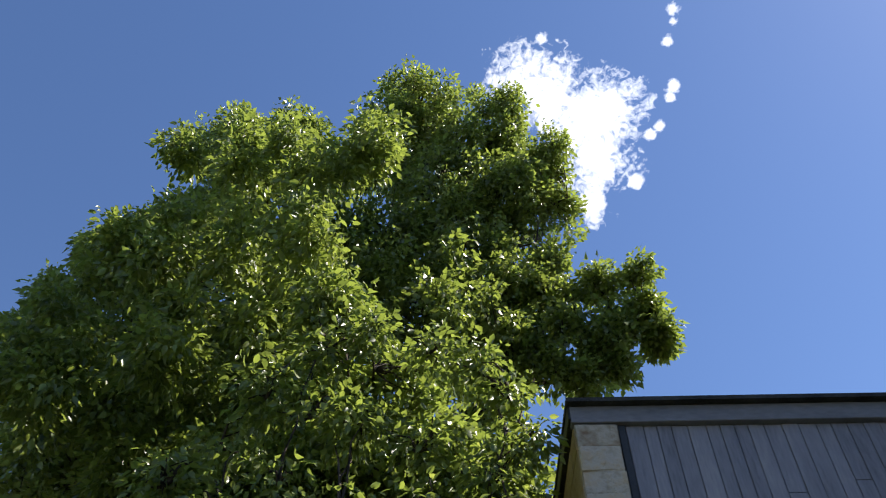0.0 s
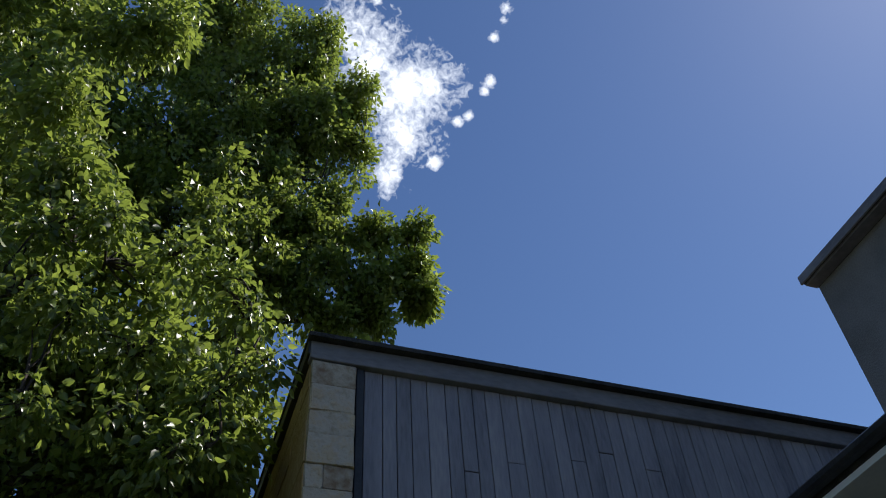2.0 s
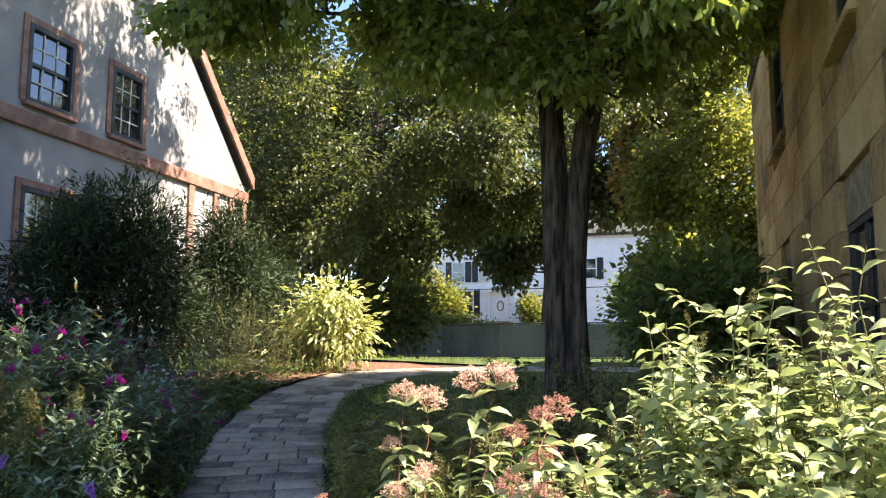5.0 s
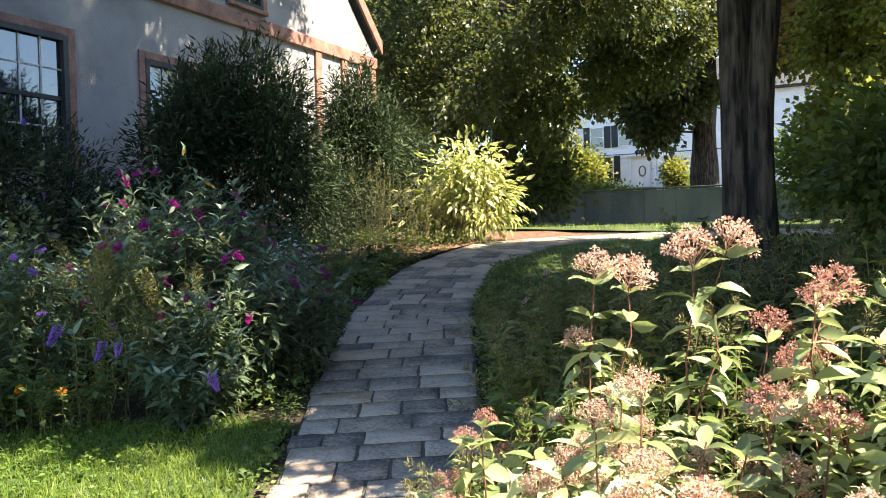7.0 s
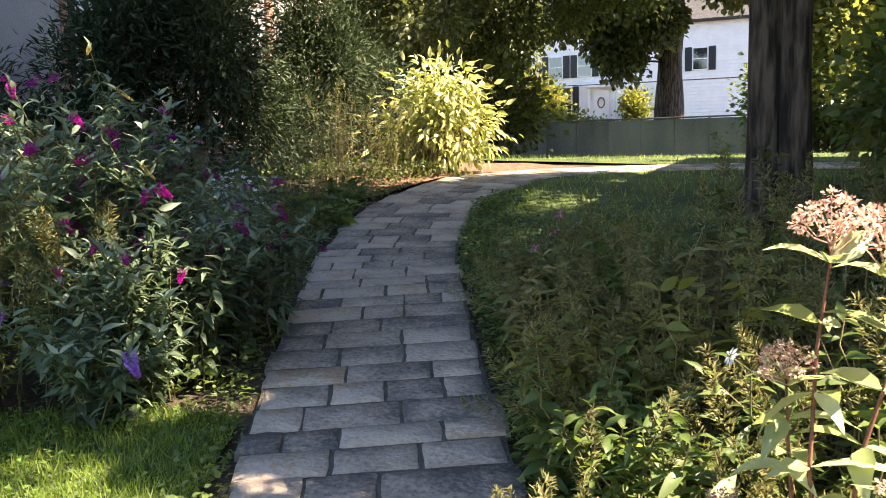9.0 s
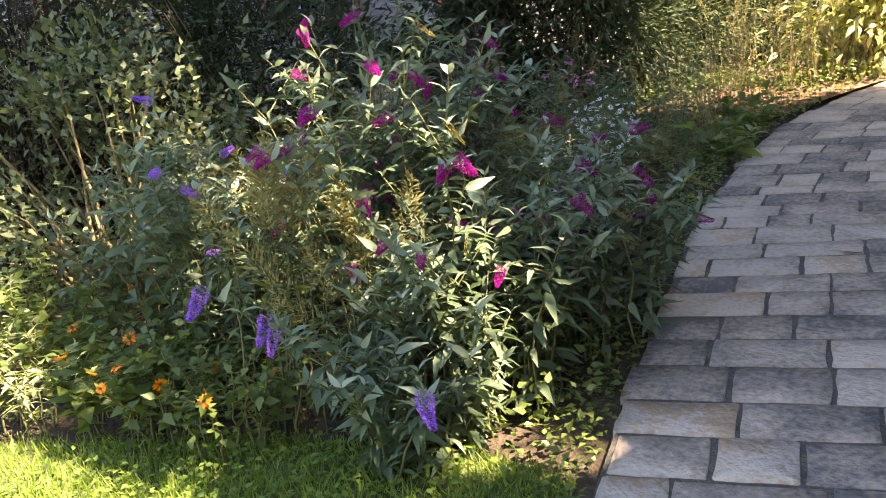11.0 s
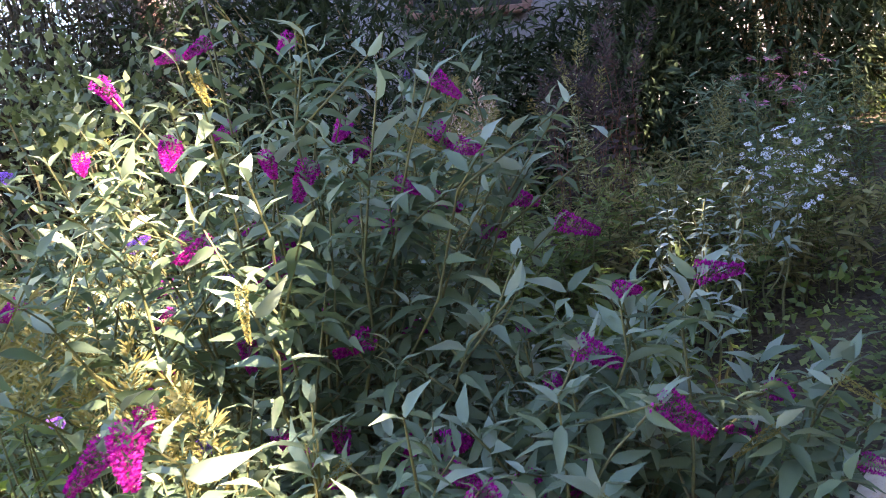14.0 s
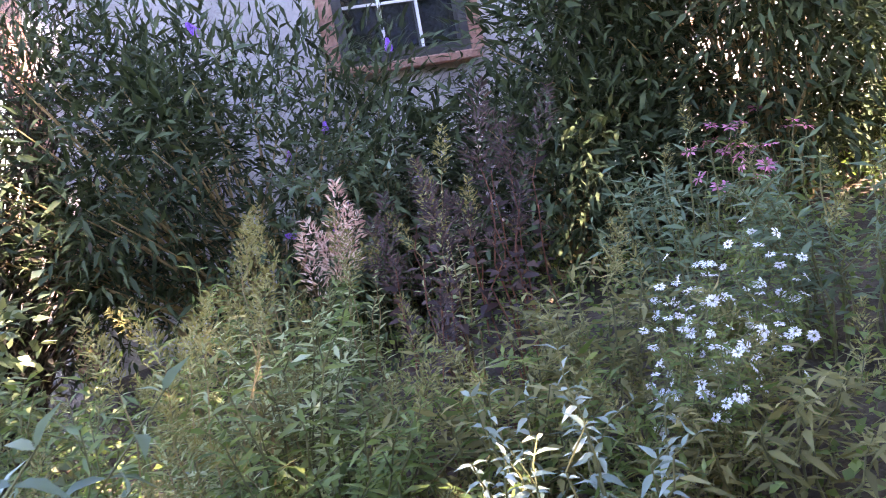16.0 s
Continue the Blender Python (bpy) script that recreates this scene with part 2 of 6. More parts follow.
GARDEN = leafy("garden_leaf", [(0.1, (0.04, 0.07, 0.018)), (0.5, (0.08, 0.125, 0.032)), (0.9, (0.16, 0.20, 0.06))], 0.35, 0.5, 0.4, 3)
PALELEAF = leafy("pale_green_leaf", [(0.1, (0.10, 0.135, 0.05)), (0.5, (0.225, 0.265, 0.12)), (0.9, (0.40, 0.43, 0.25))], 0.3, 0.45, 0.5, 3)
DRYLEAF = leafy("faded_leaf", [(0.1, (0.07, 0.065, 0.026)), (0.5, (0.14, 0.135, 0.052)), (0.9, (0.26, 0.245, 0.115))], 0.3, 0.7, 0.2, 3)
PLUMLEAF = leafy("plum_leaf", [(0.1, (0.028, 0.020, 0.022)), (0.5, (0.055, 0.035, 0.035)), (0.9, (0.10, 0.065, 0.05))], 0.25, 0.55, 0.3, 3)
BLADE = leafy("grass_blade", [(0.1, (0.06, 0.10, 0.02)), (0.5, (0.12, 0.19, 0.035)), (0.9, (0.24, 0.28, 0.07))], 0.45, 0.5, 0.4, 1.5)
CLOVER = leafy("clover", [(0.1, (0.05, 0.10, 0.02)), (0.5, (0.10, 0.17, 0.035)), (0.9, (0.18, 0.26, 0.06))], 0.4, 0.5, 0.3, 3)
# brown leaves, coloured darker to stand in for the canopy's shade on the shrub
TWIGLEAF = leafy("shade_dark_twig_leaf", [(0.1, (0.022, 0.02, 0.014)), (0.5, (0.045, 0.04, 0.028)), (0.9, (0.085, 0.075, 0.052))], 0.15, 0.7, 0.2, 2)
MAGENTA = leafy("magenta_floret", [(0.1, (0.13, 0.006, 0.08)), (0.5, (0.28, 0.016, 0.17)), (0.9, (0.50, 0.06, 0.33))], 0.35, 0.6, 0.2, 6)
VIOLET = leafy("violet_floret", [(0.1, (0.16, 0.05, 0.32)), (0.5, (0.32, 0.14, 0.52)), (0.9, (0.52, 0.30, 0.68))], 0.35, 0.6, 0.2, 6)
PINK = leafy("pink_petal", [(0.1, (0.30, 0.09, 0.16)), (0.5, (0.45, 0.16, 0.26)), (0.9, (0.60, 0.30, 0.38))], 0.35, 0.6, 0.2, 6)
DUSTY = leafy("dusty_pink_floret", [(0.1, (0.24, 0.12, 0.095)), (0.4, (0.40, 0.25, 0.19)), (0.7, (0.56, 0.42, 0.33)), (0.95, (0.66, 0.56, 0.47))], 0.3, 0.7, 0.2, 5)
SPENT = leafy("spent_floret", [(0.1, (0.09, 0.085, 0.025)), (0.5, (0.17, 0.15, 0.045)), (0.9, (0.26, 0.22, 0.08))], 0.25, 0.7, 0.2, 5)
RUBY = leafy("ruby_floret", [(0.1, (0.20, 0.085, 0.07)), (0.5, (0.33, 0.18, 0.14)), (0.9, (0.50, 0.34, 0.27))], 0.3, 0.7, 0.2, 5)
WHITEPETAL = leafy("white_petal", [(0.1, (0.55, 0.56, 0.62)), (0.9, (0.74, 0.74, 0.78))], 0.3, 0.6, 0.2, 5)
ORANGE = leafy("orange_petal", [(0.1, (0.45, 0.08, 0.01)), (0.5, (0.62, 0.18, 0.02)), (0.9, (0.7, 0.34, 0.05))], 0.3, 0.6, 0.2, 5)
YELLOWFLOWER = leafy("goldenrod_floret", [(0.1, (0.14, 0.12, 0.03)), (0.5, (0.19, 0.175, 0.07)), (0.9, (0.29, 0.27, 0.13))], 0.3, 0.7, 0.2, 5)

# ---------------------------------------------------------------- building helpers


def ground_z(x, y):
    """The lie of the land: a rise up to a crest, falling a little to the right, then a level lawn and the street beyond."""
    if y < -0.8:
        z = -0.64
    elif y < 9:
        z = 0.1414 * (y - 3.8) + 0.01
    elif y < 13:
        z = 0.745 + 0.05 * (y - 9)
    elif y < 33:
        z = 0.945 + 0.004 * (y - 13)
    elif y < 56:
        z = 1.025 + 0.1 * (y - 33)
    else:
        z = 3.325
    return z - 0.0334 * max(-4.0, min(4.0, x + 0.5)) * max(0.0, min(1.0, 1 - (y - 9) / 8))


def mesh_from(name, verts, faces, smooth=False):
    """A mesh from arrays of points and of equal-sided faces."""
    verts, faces = np.asarray(verts, np.float32), np.asarray(faces, np.int32)
    me = bpy.data.meshes.new(name)
    k = faces.shape[1]
    me.vertices.add(len(verts))
    me.vertices.foreach_set("co", verts.ravel())
    me.loops.add(faces.size)
    me.loops.foreach_set("vertex_index", faces.ravel())
    me.polygons.add(len(faces))
    me.polygons.foreach_set("loop_start", np.arange(0, faces.size, k, dtype=np.int32))
    me.polygons.foreach_set("loop_total", np.full(len(faces), k, np.int32))
    if smooth:
        me.polygons.foreach_set("use_smooth", np.ones(len(faces), bool))
    me.update(calc_edges=True)
    return me


def put(name, me, material, parent=None, label="", kind=""):
    if material and not me.materials:
        me.materials.append(material)
    ob = new(name, me)
    if parent:
        ob.parent = parent
    return tagged(ob, label=label, kind=kind)


def part(name, bm, material, parent, label="", kind=""):
    me = bpy.data.meshes.new(name)
    bm.to_mesh(me)
    bm.free()
    ob = put(name, me, material, parent, label, kind)
    if parent and parent.type == "EMPTY":
        ob.location = -parent.location          # built in world places
    return ob


def thing(name, place, label, category, group="", kind=""):
    e = new(name)
    e.location = place
    e.empty_display_size = 0.2
    return tagged(e, label, category, group, kind)


def box(bm, x0, x1, y0, y1, z0, z1, bevel=0.0):
    """A box, with chamfered edges where bevel is given."""
    made = bmesh.ops.create_cube(bm, size=1)["verts"]
    for v in made:
        v.co = Vector(((x0 + x1) / 2 + v.co.x * (x1 - x0), (y0 + y1) / 2 + v.co.y * (y1 - y0), (z0 + z1) / 2 + v.co.z * (z1 - z0)))
    if bevel:
        edges = {e for v in made for e in v.link_edges}
        bmesh.ops.bevel(bm, geom=list(edges), offset=bevel, segments=1, affect="EDGES", profile=0.5)
    return bm


def boxes(*specs, bevel=0.0):
    bm = bmesh.new()
    for s in specs:
        box(bm, *s, bevel=bevel)
    return bm


def prism(bm, outline, axis, lo, hi):
    """An outline (pairs) pushed along an axis from lo to hi."""
    order = {"x": lambda a, b, d: (d, a, b), "y": lambda a, b, d: (a, d, b), "z": lambda a, b, d: (a, b, d)}[axis]
    low = [bm.verts.new(order(a, b, lo)) for a, b in outline]
    high = [bm.verts.new(order(a, b, hi)) for a, b in outline]
    bm.faces.new(low)
    bm.faces.new(high)
    for i in range(len(outline)):
        j = (i + 1) % len(outline)
        bm.faces.new((low[i], low[j], high[j], high[i]))
    bmesh.ops.recalc_face_normals(bm, faces=bm.faces[:])
    return bm


def rough_block(x0, x1, y0, y1, z0, z1, rng, jitter=0.006, bevel=0.012):
    """A dressed stone: chamfered box whose corners are a little off true."""
    bm = boxes((x0, x1, y0, y1, z0, z1), bevel=bevel)
    for v in bm.verts:
        v.co += Vector(rng.uniform(-jitter, jitter, 3))
    return bm


def tubes(paths, sides=6):
    """Tapered tubes: each path is a list of (point, radius)."""
    V, F = [], []
    ring = np.linspace(0, 2 * np.pi, sides, endpoint=False)
    for path in paths:
        pts = np.array([p for p, _ in path], float)
        rad = np.array([r for _, r in path], float)
        way = np.gradient(pts, axis=0)
        way /= np.linalg.norm(way, axis=1)[:, None] + 1e-9
        start = sum(len(v) for v in V)
        for p, r, d in zip(pts, rad, way):
            a = np.cross(d, (0.31, 0.95, 0.05) if abs(d[2]) > 0.8 else (0, 0, 1))
            a /= np.linalg.norm(a)
            b = np.cross(d, a)
            V.append(p + r * (np.cos(ring)[:, None] * a + np.sin(ring)[:, None] * b))
        for i in range(len(pts) - 1):
            for k in range(sides):
                j = (k + 1) % sides
                o = start + i * sides
                F.append((o + k, o + j, o + sides + j, o + sides + k))
    return np.concatenate(V), np.array(F)


# leaf shapes: points across, along, up; triangles
LEAF = {
    "lance": ([(0, 0, 0), (-0.10, 0.25, 0.05), (0, 0.27, 0), (0.10, 0.25, 0.05), (-0.10, 0.55, 0.01), (0, 0.57, -0.05), (0.10, 0.55, 0.01), (0, 1, -0.27)],
              [(0, 2, 1), (0, 3, 2), (1, 2, 4), (2, 5, 4), (2, 3, 5), (3, 6, 5), (4, 5, 7), (5, 6, 7)]),
    "ovate": ([(0, 0, 0), (-0.14, 0.18, 0.05), (0, 0.2, 0), (0.14, 0.18, 0.05), (-0.205, 0.42, 0.06), (0, 0.45, -0.02), (0.205, 0.42, 0.06), (-0.12, 0.72, -0.04), (0, 0.74, -0.1), (0.12, 0.72, -0.04), (0, 1, -0.27)],
              [(0, 2, 1), (0, 3, 2), (1, 2, 4), (2, 5, 4), (2, 3, 5), (3, 6, 5), (4, 5, 7), (5, 8, 7), (5, 6, 8), (6, 9, 8), (7, 8, 10), (8, 9, 10)]),
    "willow": ([(0, 0, 0), (-0.13, 0.22, 0.05), (0, 0.24, 0), (0.13, 0.22, 0.05), (-0.14, 0.5, 0.02), (0, 0.52, -0.05), (0.14, 0.5, 0.02), (0, 1, -0.3)],
               [(0, 2, 1), (0, 3, 2), (1, 2, 4), (2, 5, 4), (2, 3, 5), (3, 6, 5), (4, 5, 7), (5, 6, 7)]),
    "broad": ([(0, 0, 0), (-0.31, 0.36, 0.06), (0, 0.42, -0.02), (0.31, 0.36, 0.06), (0, 1, -0.2)], [(0, 2, 1), (0, 3, 2), (1, 2, 4), (2, 3, 4)]),
    "rounded": ([(0, 0.45, -0.05), (0, 0, 0), (-0.2, 0.2, 0.05), (-0.25, 0.5, 0.03), (-0.12, 0.8, -0.08), (0.03, 1, -0.24), (0.12, 0.8, -0.08), (0.25, 0.5, 0.03), (0.2, 0.2, 0.05)], [(0, 2, 1), (0, 3, 2), (0, 4, 3), (0, 5, 4), (0, 6, 5), (0, 7, 6), (0, 8, 7), (0, 1, 8)]),
    "narrow": ([(0, 0, 0), (-0.11, 0.38, 0.03), (0, 0.42, -0.01), (0.11, 0.38, 0.03), (0, 1, -0.17)], [(0, 2, 1), (0, 3, 2), (1, 2, 4), (2, 3, 4)]),
    "spray": ([(0, 0, 0), (-0.4, 0.5, 0.1), (0, 1, -0.1), (0.4, 0.5, 0.1)], [(0, 2, 1), (0, 3, 2)]),
    "blade": ([(-0.06, 0, 0), (0.06, 0, 0), (0, 1, 0)], [(0, 1, 2)]),
    "petal": ([(0, 0, 0), (-0.2, 0.6, 0.04), (0, 1, -0.05), (0.2, 0.6, 0.04)], [(0, 2, 1), (0, 3, 2)]),
}


def leaf_field(pos, way, size, shape, rng, twist=0.6):
    """Leaves at points, each pointing along its way, its face turned up as far as that allows."""
    tv, tf = LEAF[shape]
    tv, tf = np.array(tv, float), np.array(tf)
    n = len(pos)
    way = way / (np.linalg.norm(way, axis=1)[:, None] + 1e-9)
    up = np.tile([0.0, 0.0, 1.0], (n, 1)) + rng.normal(0, twist, (n, 3))
    side = np.cross(way, up)
    side /= np.linalg.norm(side, axis=1)[:, None] + 1e-9
    face = np.cross(side, way)
    size = np.broadcast_to(size, n)[:, None, None]
    V = pos[:, None] + size * (tv[None, :, 0, None] * side[:, None] + tv[None, :, 1, None] * way[:, None] + tv[None, :, 2, None] * face[:, None])
    F = tf[None] + (np.arange(n) * len(tv))[:, None, None]
    return V.reshape(-1, 3), F.reshape(-1, tf.shape[1])


def joined(chunks):
    V, F, o = [], [], 0
    for v, f in chunks:
        V.append(v)
        F.append(f + o)
        o += len(v)
    return np.concatenate(V), np.concatenate(F)


# ---------------------------------------------------------------- ground
xs = np.concatenate([np.linspace(-400, -30, 12), np.linspace(-24, 24, 49), np.linspace(30, 400, 12)])
ys = np.concatenate([np.linspace(-400, -20, 10), np.linspace(-14, 50, 129), np.linspace(60, 600, 14)])
gv = [(x, y, ground_z(x, y) + (0.012 * math.sin(2.1 * x + 1.3 * y) if abs(x) < 25 and -14 < y < 30 else 0) - 0.03) for y in ys for x in xs]
gf = [(j * len(xs) + i, j * len(xs) + i + 1, (j + 1) * len(xs) + i + 1, (j + 1) * len(xs) + i) for j in range(len(ys) - 1) for i in range(len(xs) - 1)]
ground = tagged(put("ground", mesh_from("ground", gv, gf, True), SOIL), "dark garden soil rising gently to a crest", "ground", kind="structure")


def sheet(name, outline, material, lift, label, category, step=0.4):
    """A patch of ground cover that follows the land, inside an outline."""
    out = np.array(outline)
    bm = bmesh.new()
    bm.faces.new([bm.verts.new((x, y, 0)) for x, y in outline])
    for axis in (0, 1):
        for c in np.arange(out[:, axis].min() + step, out[:, axis].max(), step):
            no = (1, 0, 0) if axis == 0 else (0, 1, 0)
            co = (c, 0, 0) if axis == 0 else (0, c, 0)
            bmesh.ops.bisect_plane(bm, geom=bm.verts[:] + bm.edges[:] + bm.faces[:], plane_co=co, plane_no=no)
    for v in bm.verts:
        v.co.z = ground_z(v.co.x, v.co.y) + lift
    bmesh.ops.recalc_face_normals(bm, faces=bm.faces[:])
    if bm.faces[:] and sum(f.normal.z for f in bm.faces) < 0:
        bmesh.ops.reverse_faces(bm, faces=bm.faces[:])
    me = bpy.data.meshes.new(name)
    bm.to_mesh(me)
    bm.free()
    return tagged(put(name, me, material), label, category, kind="structure")


def inside(x, y, outline):
    out, hit = outline, np.zeros(len(x), bool)
    for (x0, y0), (x1, y1) in zip(out, out[1:] + out[:1]):
        cross = ((y0 > y) != (y1 > y)) & (x < (x1 - x0) * (y - y0) / (y1 - y0 + 1e-12) + x0)
        hit ^= cross
    return hit


# garden path: its middle line, from the camera's side up to the lawn
MIDDLE = [(3.0, -3.4), (2.15, -1.7), (1.2, 0.2), (0.5, 1.6), (-0.16, 3.0), (-0.6, 3.9), (-1.02, 4.8), (-1.42, 5.7), (-1.75, 6.7), (-1.92, 7.6), (-1.82, 8.7), (-1.4, 9.8), (-0.5, 10.7), (0.9, 11.3), (2.9, 11.7)]


def spline(points, n):
    p = np.array(points, float)
    p = np.vstack([2 * p[0] - p[1], p, 2 * p[-1] - p[-2]])
    out = []
    for i in range(1, len(p) - 2):
        a, b, c, d = p[i - 1:i + 3]
        for t in np.linspace(0, 1, n, endpoint=False):
            out.append(0.5 * (2 * b + (c - a) * t + (2 * a - 5 * b + 4 * c - d) * t * t + (3 * b - a - 3 * c + d) * t ** 3))
    out.append(p[-2])
    return np.array(out)


LINE = spline(MIDDLE, 40)
ARC = np.concatenate([[0], np.cumsum(np.linalg.norm(np.diff(LINE, axis=0), axis=1))])


def on_path(s, side):
    """A point of the path: s metres along it, side metres to its right."""
    x, y = np.interp(s, ARC, LINE[:, 0]), np.interp(s, ARC, LINE[:, 1])
    x2, y2 = np.interp(s + 0.05, ARC, LINE[:, 0]), np.interp(s + 0.05, ARC, LINE[:, 1])
    x1, y1 = np.interp(s - 0.05, ARC, LINE[:, 0]), np.interp(s - 0.05, ARC, LINE[:, 1])
    d = math.hypot(x2 - x1, y2 - y1) or 1
    return x + side * (y2 - y1) / d, y - side * (x2 - x1) / d


def path_offset(x, y):
    """Distance from the path's middle line, for many points."""
    d = np.full(len(x), 99.0)
    for px, py in LINE[::4]:
        d = np.minimum(d, np.hypot(x - px, y - py))
    return d


HALF = 0.49
left = [on_path(s, -HALF + 0.01) for s in np.linspace(0, ARC[-1] - 0.06, 60)]
right = [on_path(s, HALF - 0.01) for s in np.linspace(0, ARC[-1] - 0.06, 60)]
pv = [(x, y, ground_z(x, y) + 0.003) for x, y in left + right]
pf = [(i, 60 + i, 61 + i, i + 1) for i in range(59)]
path = tagged(put("path", mesh_from("path", pv, pf), JOINT), "curving garden path of grey flagstones with sandy joints", "path", kind="structure")

LAWN_R = [(-0.62, 5.8), (0.5, 5.5), (1.8, 4.9), (3.0, 5.0), (3.0, 9.9), (14, 10.2), (14, 30.9), (-12, 30.9), (-12, 15.2), (-3.6, 12.6), (-0.4, 11.45), (-0.8, 10.2), (-1.2, 9.2), (-1.38, 8.3), (-1.4, 7.5), (-1.22, 6.7)]
LAWN_L = [(-16, -14.0), (7.2, -14.0), (7.2, -3.6), (2.5, -3.6), (1.62, -1.9), (0.8, -0.4), (0.25, 0.9), (-0.28, 1.8), (-0.68, 2.75), (-0.95, 3.4), (-1.25, 3.38), (-1.7, 3.2), (-2.2, 2.95), (-2.7, 2.6), (-3.4, 2.2), (-5.5, 1.8), (-9, 1.2), (-16, 1.0)]
sheet("lawn", LAWN_R, TURF, 0.004, "mown lawn under the maple, partly sunlit", "lawn", 0.5)
sheet("lawn", LAWN_L, TURF, 0.004, "sunlit lawn beside the path", "lawn", 0.8)
MULCH_BED = [(-3.5, 8.2), (-2.6, 7.6), (-2.44, 8.4), (-2.25, 9.2), (-1.85, 10.0), (-1.3, 10.8), (-2.2, 11.6), (-4.2, 11.2)]
sheet("mulch_bed", MULCH_BED, MULCH, 0.008, "reddish bark mulch round the cream shrub", "mulch", 0.4)

rg = np.random.default_rng(11)


def grass_on(name, outline, count, height, label, keep=None):
    o = np.array(outline)
    x, y = rg.uniform(o[:, 0].min(), o[:, 0].max(), count * 2), rg.uniform(o[:, 1].min(), o[:, 1].max(), count * 2)
    ok = inside(x, y, outline) & (path_offset(x, y) > HALF + 0.02)
    if keep:
        ok &= keep(x, y)
    x, y = x[ok][:count], y[ok][:count]
    pos = np.column_stack([x, y, [ground_z(a, b) for a, b in zip(x, y)]])
    way = np.column_stack([rg.normal(0, 0.45, len(x)), rg.normal(0, 0.45, len(x)), np.ones(len(x))])
    v, f = leaf_field(pos, way, height * rg.uniform(0.6, 1.4, len(x)), "blade", rg, 2.0)
    return tagged(put(name, mesh_from(name, v, f), BLADE), label, "grass", kind="stuff")


NEAR_L = [(-3.6, 0.2), (0.6, 0.2), (0.25, 0.9), (-0.28, 1.8), (-0.68, 2.75), (-0.95, 3.4), (-1.25, 3.38), (-1.7, 3.2), (-2.2, 2.95), (-2.7, 2.6), (-3.4, 2.2), (-3.6, 2.1)]
grass_on("grass", NEAR_L, 46000, 0.055, "short green grass in patches of sun")
grass_on("grass", LAWN_R, 60000, 0.07, "mown grass of the shaded lawn", lambda x, y: (y < 14) & (x < 6) & (rg.random(len(x)) < np.clip(9.0 / y, 0, 1) ** 2))

# ---------------------------------------------------------------- barn: sandstone sides, grey boarded front
BX, BY, BX1, BY1, EAVE = 3.335, 3.735, 10.6, 13.6, 5.47
barn = thing("barn", (BX, BY, 0), "sandstone barn with grey boarded front and dark eaves", "barn")
rb = np.random.default_rng(5)
# openings in the stone side: y0, y1, z0, z1
SIDE_OPEN = [(5.02, 6.02, 3.44, 4.5), (9.25, 10.7, 3.66, 5.05), (4.86, 6.12, 0.72, 2.03), (9.3, 10.3, 0.95, 2.2)]


def side_wall():
    bm = bmesh.new()
    yc = sorted({BY + 0.05, BY1, *[v for o in SIDE_OPEN for v in o[:2]]})
    zc = sorted({-0.6, EAVE + 0.02, *[v for o in SIDE_OPEN for v in o[2:]]})
    for y0, y1 in zip(yc, yc[1:]):
        for z0, z1 in zip(zc, zc[1:]):
            my, mz = (y0 + y1) / 2, (z0 + z1) / 2
            if not any(o[0] < my < o[1] and o[2] < mz < o[3] for o in SIDE_OPEN):
                box(bm, BX + 0.05, BX + 0.42, y0, y1, z0, z1)
    bmesh.ops.remove_doubles(bm, verts=bm.verts[:], dist=0.0005)
    return bm


core = part("wall", side_wall(), MORTAR, barn, "stone side wall with deep window openings")
front_core = part("wall", boxes((BX + 0.06, BX1, BY + 0.06, BY + 0.3, -0.6, EAVE + 0.02)), TRIM_GREY, barn, "backing of the boarded front")
part("wall", boxes((BX + 0.43, BX1, BY1 - 0.3, BY1, -0.6, EAVE)), MORTAR, barn, "far wall of the barn")
part("wall", boxes((BX1 - 0.3, BX1, BY + 0.31, BY1 - 0.31, -0.6, EAVE)), MORTAR, barn, "end wall of the barn")
bm = bmesh.new()
x0, x1, y0, y1, ze = BX - 0.06, BX1 + 0.1, BY - 0.115, BY1 + 0.15, EAVE + 0.152
lo = [bm.verts.new(p) for p in ((x0, y0, ze), (x1, y0, ze), (x1, y1, ze), (x0, y1, ze))]
hi = [bm.verts.new(p) for p in ((x0, y0, ze + 0.04), (x1, y0, ze + 0.04), (x1, y1, ze + 0.04), (x0, y1, ze + 0.04))]
r0, r1 = bm.verts.new((x0 + 4.4, (y0 + y1) / 2, ze + 1.25)), bm.verts.new((x1 - 4.4, (y0 + y1) / 2, ze + 1.25))
bm.faces.new(lo)
for i in range(4):
    bm.faces.new((lo[i], lo[(i + 1) % 4], hi[(i + 1) % 4], hi[i]))
for fc in ((hi[0], hi[1], r1, r0), (hi[1], hi[2], r1), (hi[2], hi[3], r0, r1), (hi[3], hi[0], r0)):
    bm.faces.new(fc)
bmesh.ops.recalc_face_normals(bm, faces=bm.faces[:])
part("roof", bm, SHINGLE, barn, "dark low-pitched hip roof")
part("fascia", boxes((BX - 0.03, BX1, BY - 0.05, BY + 0.05, EAVE - 0.02, EAVE + 0.15), bevel=0.006), TRIM_GREY, barn, "weathered grey fascia under the eave")
part("fascia", boxes((BX - 0.05, BX + 0.045, BY - 0.045, BY1, EAVE + 0.02, EAVE + 0.15), bevel=0.006), DARK, barn, "dark fascia over the stone side")
part("corner_board", boxes((BX + 0.355, BX + 0.415, BY - 0.012, BY + 0.055, -0.55, EAVE - 0.025), bevel=0.004), DARK, barn, "dark strip between stone and boards")


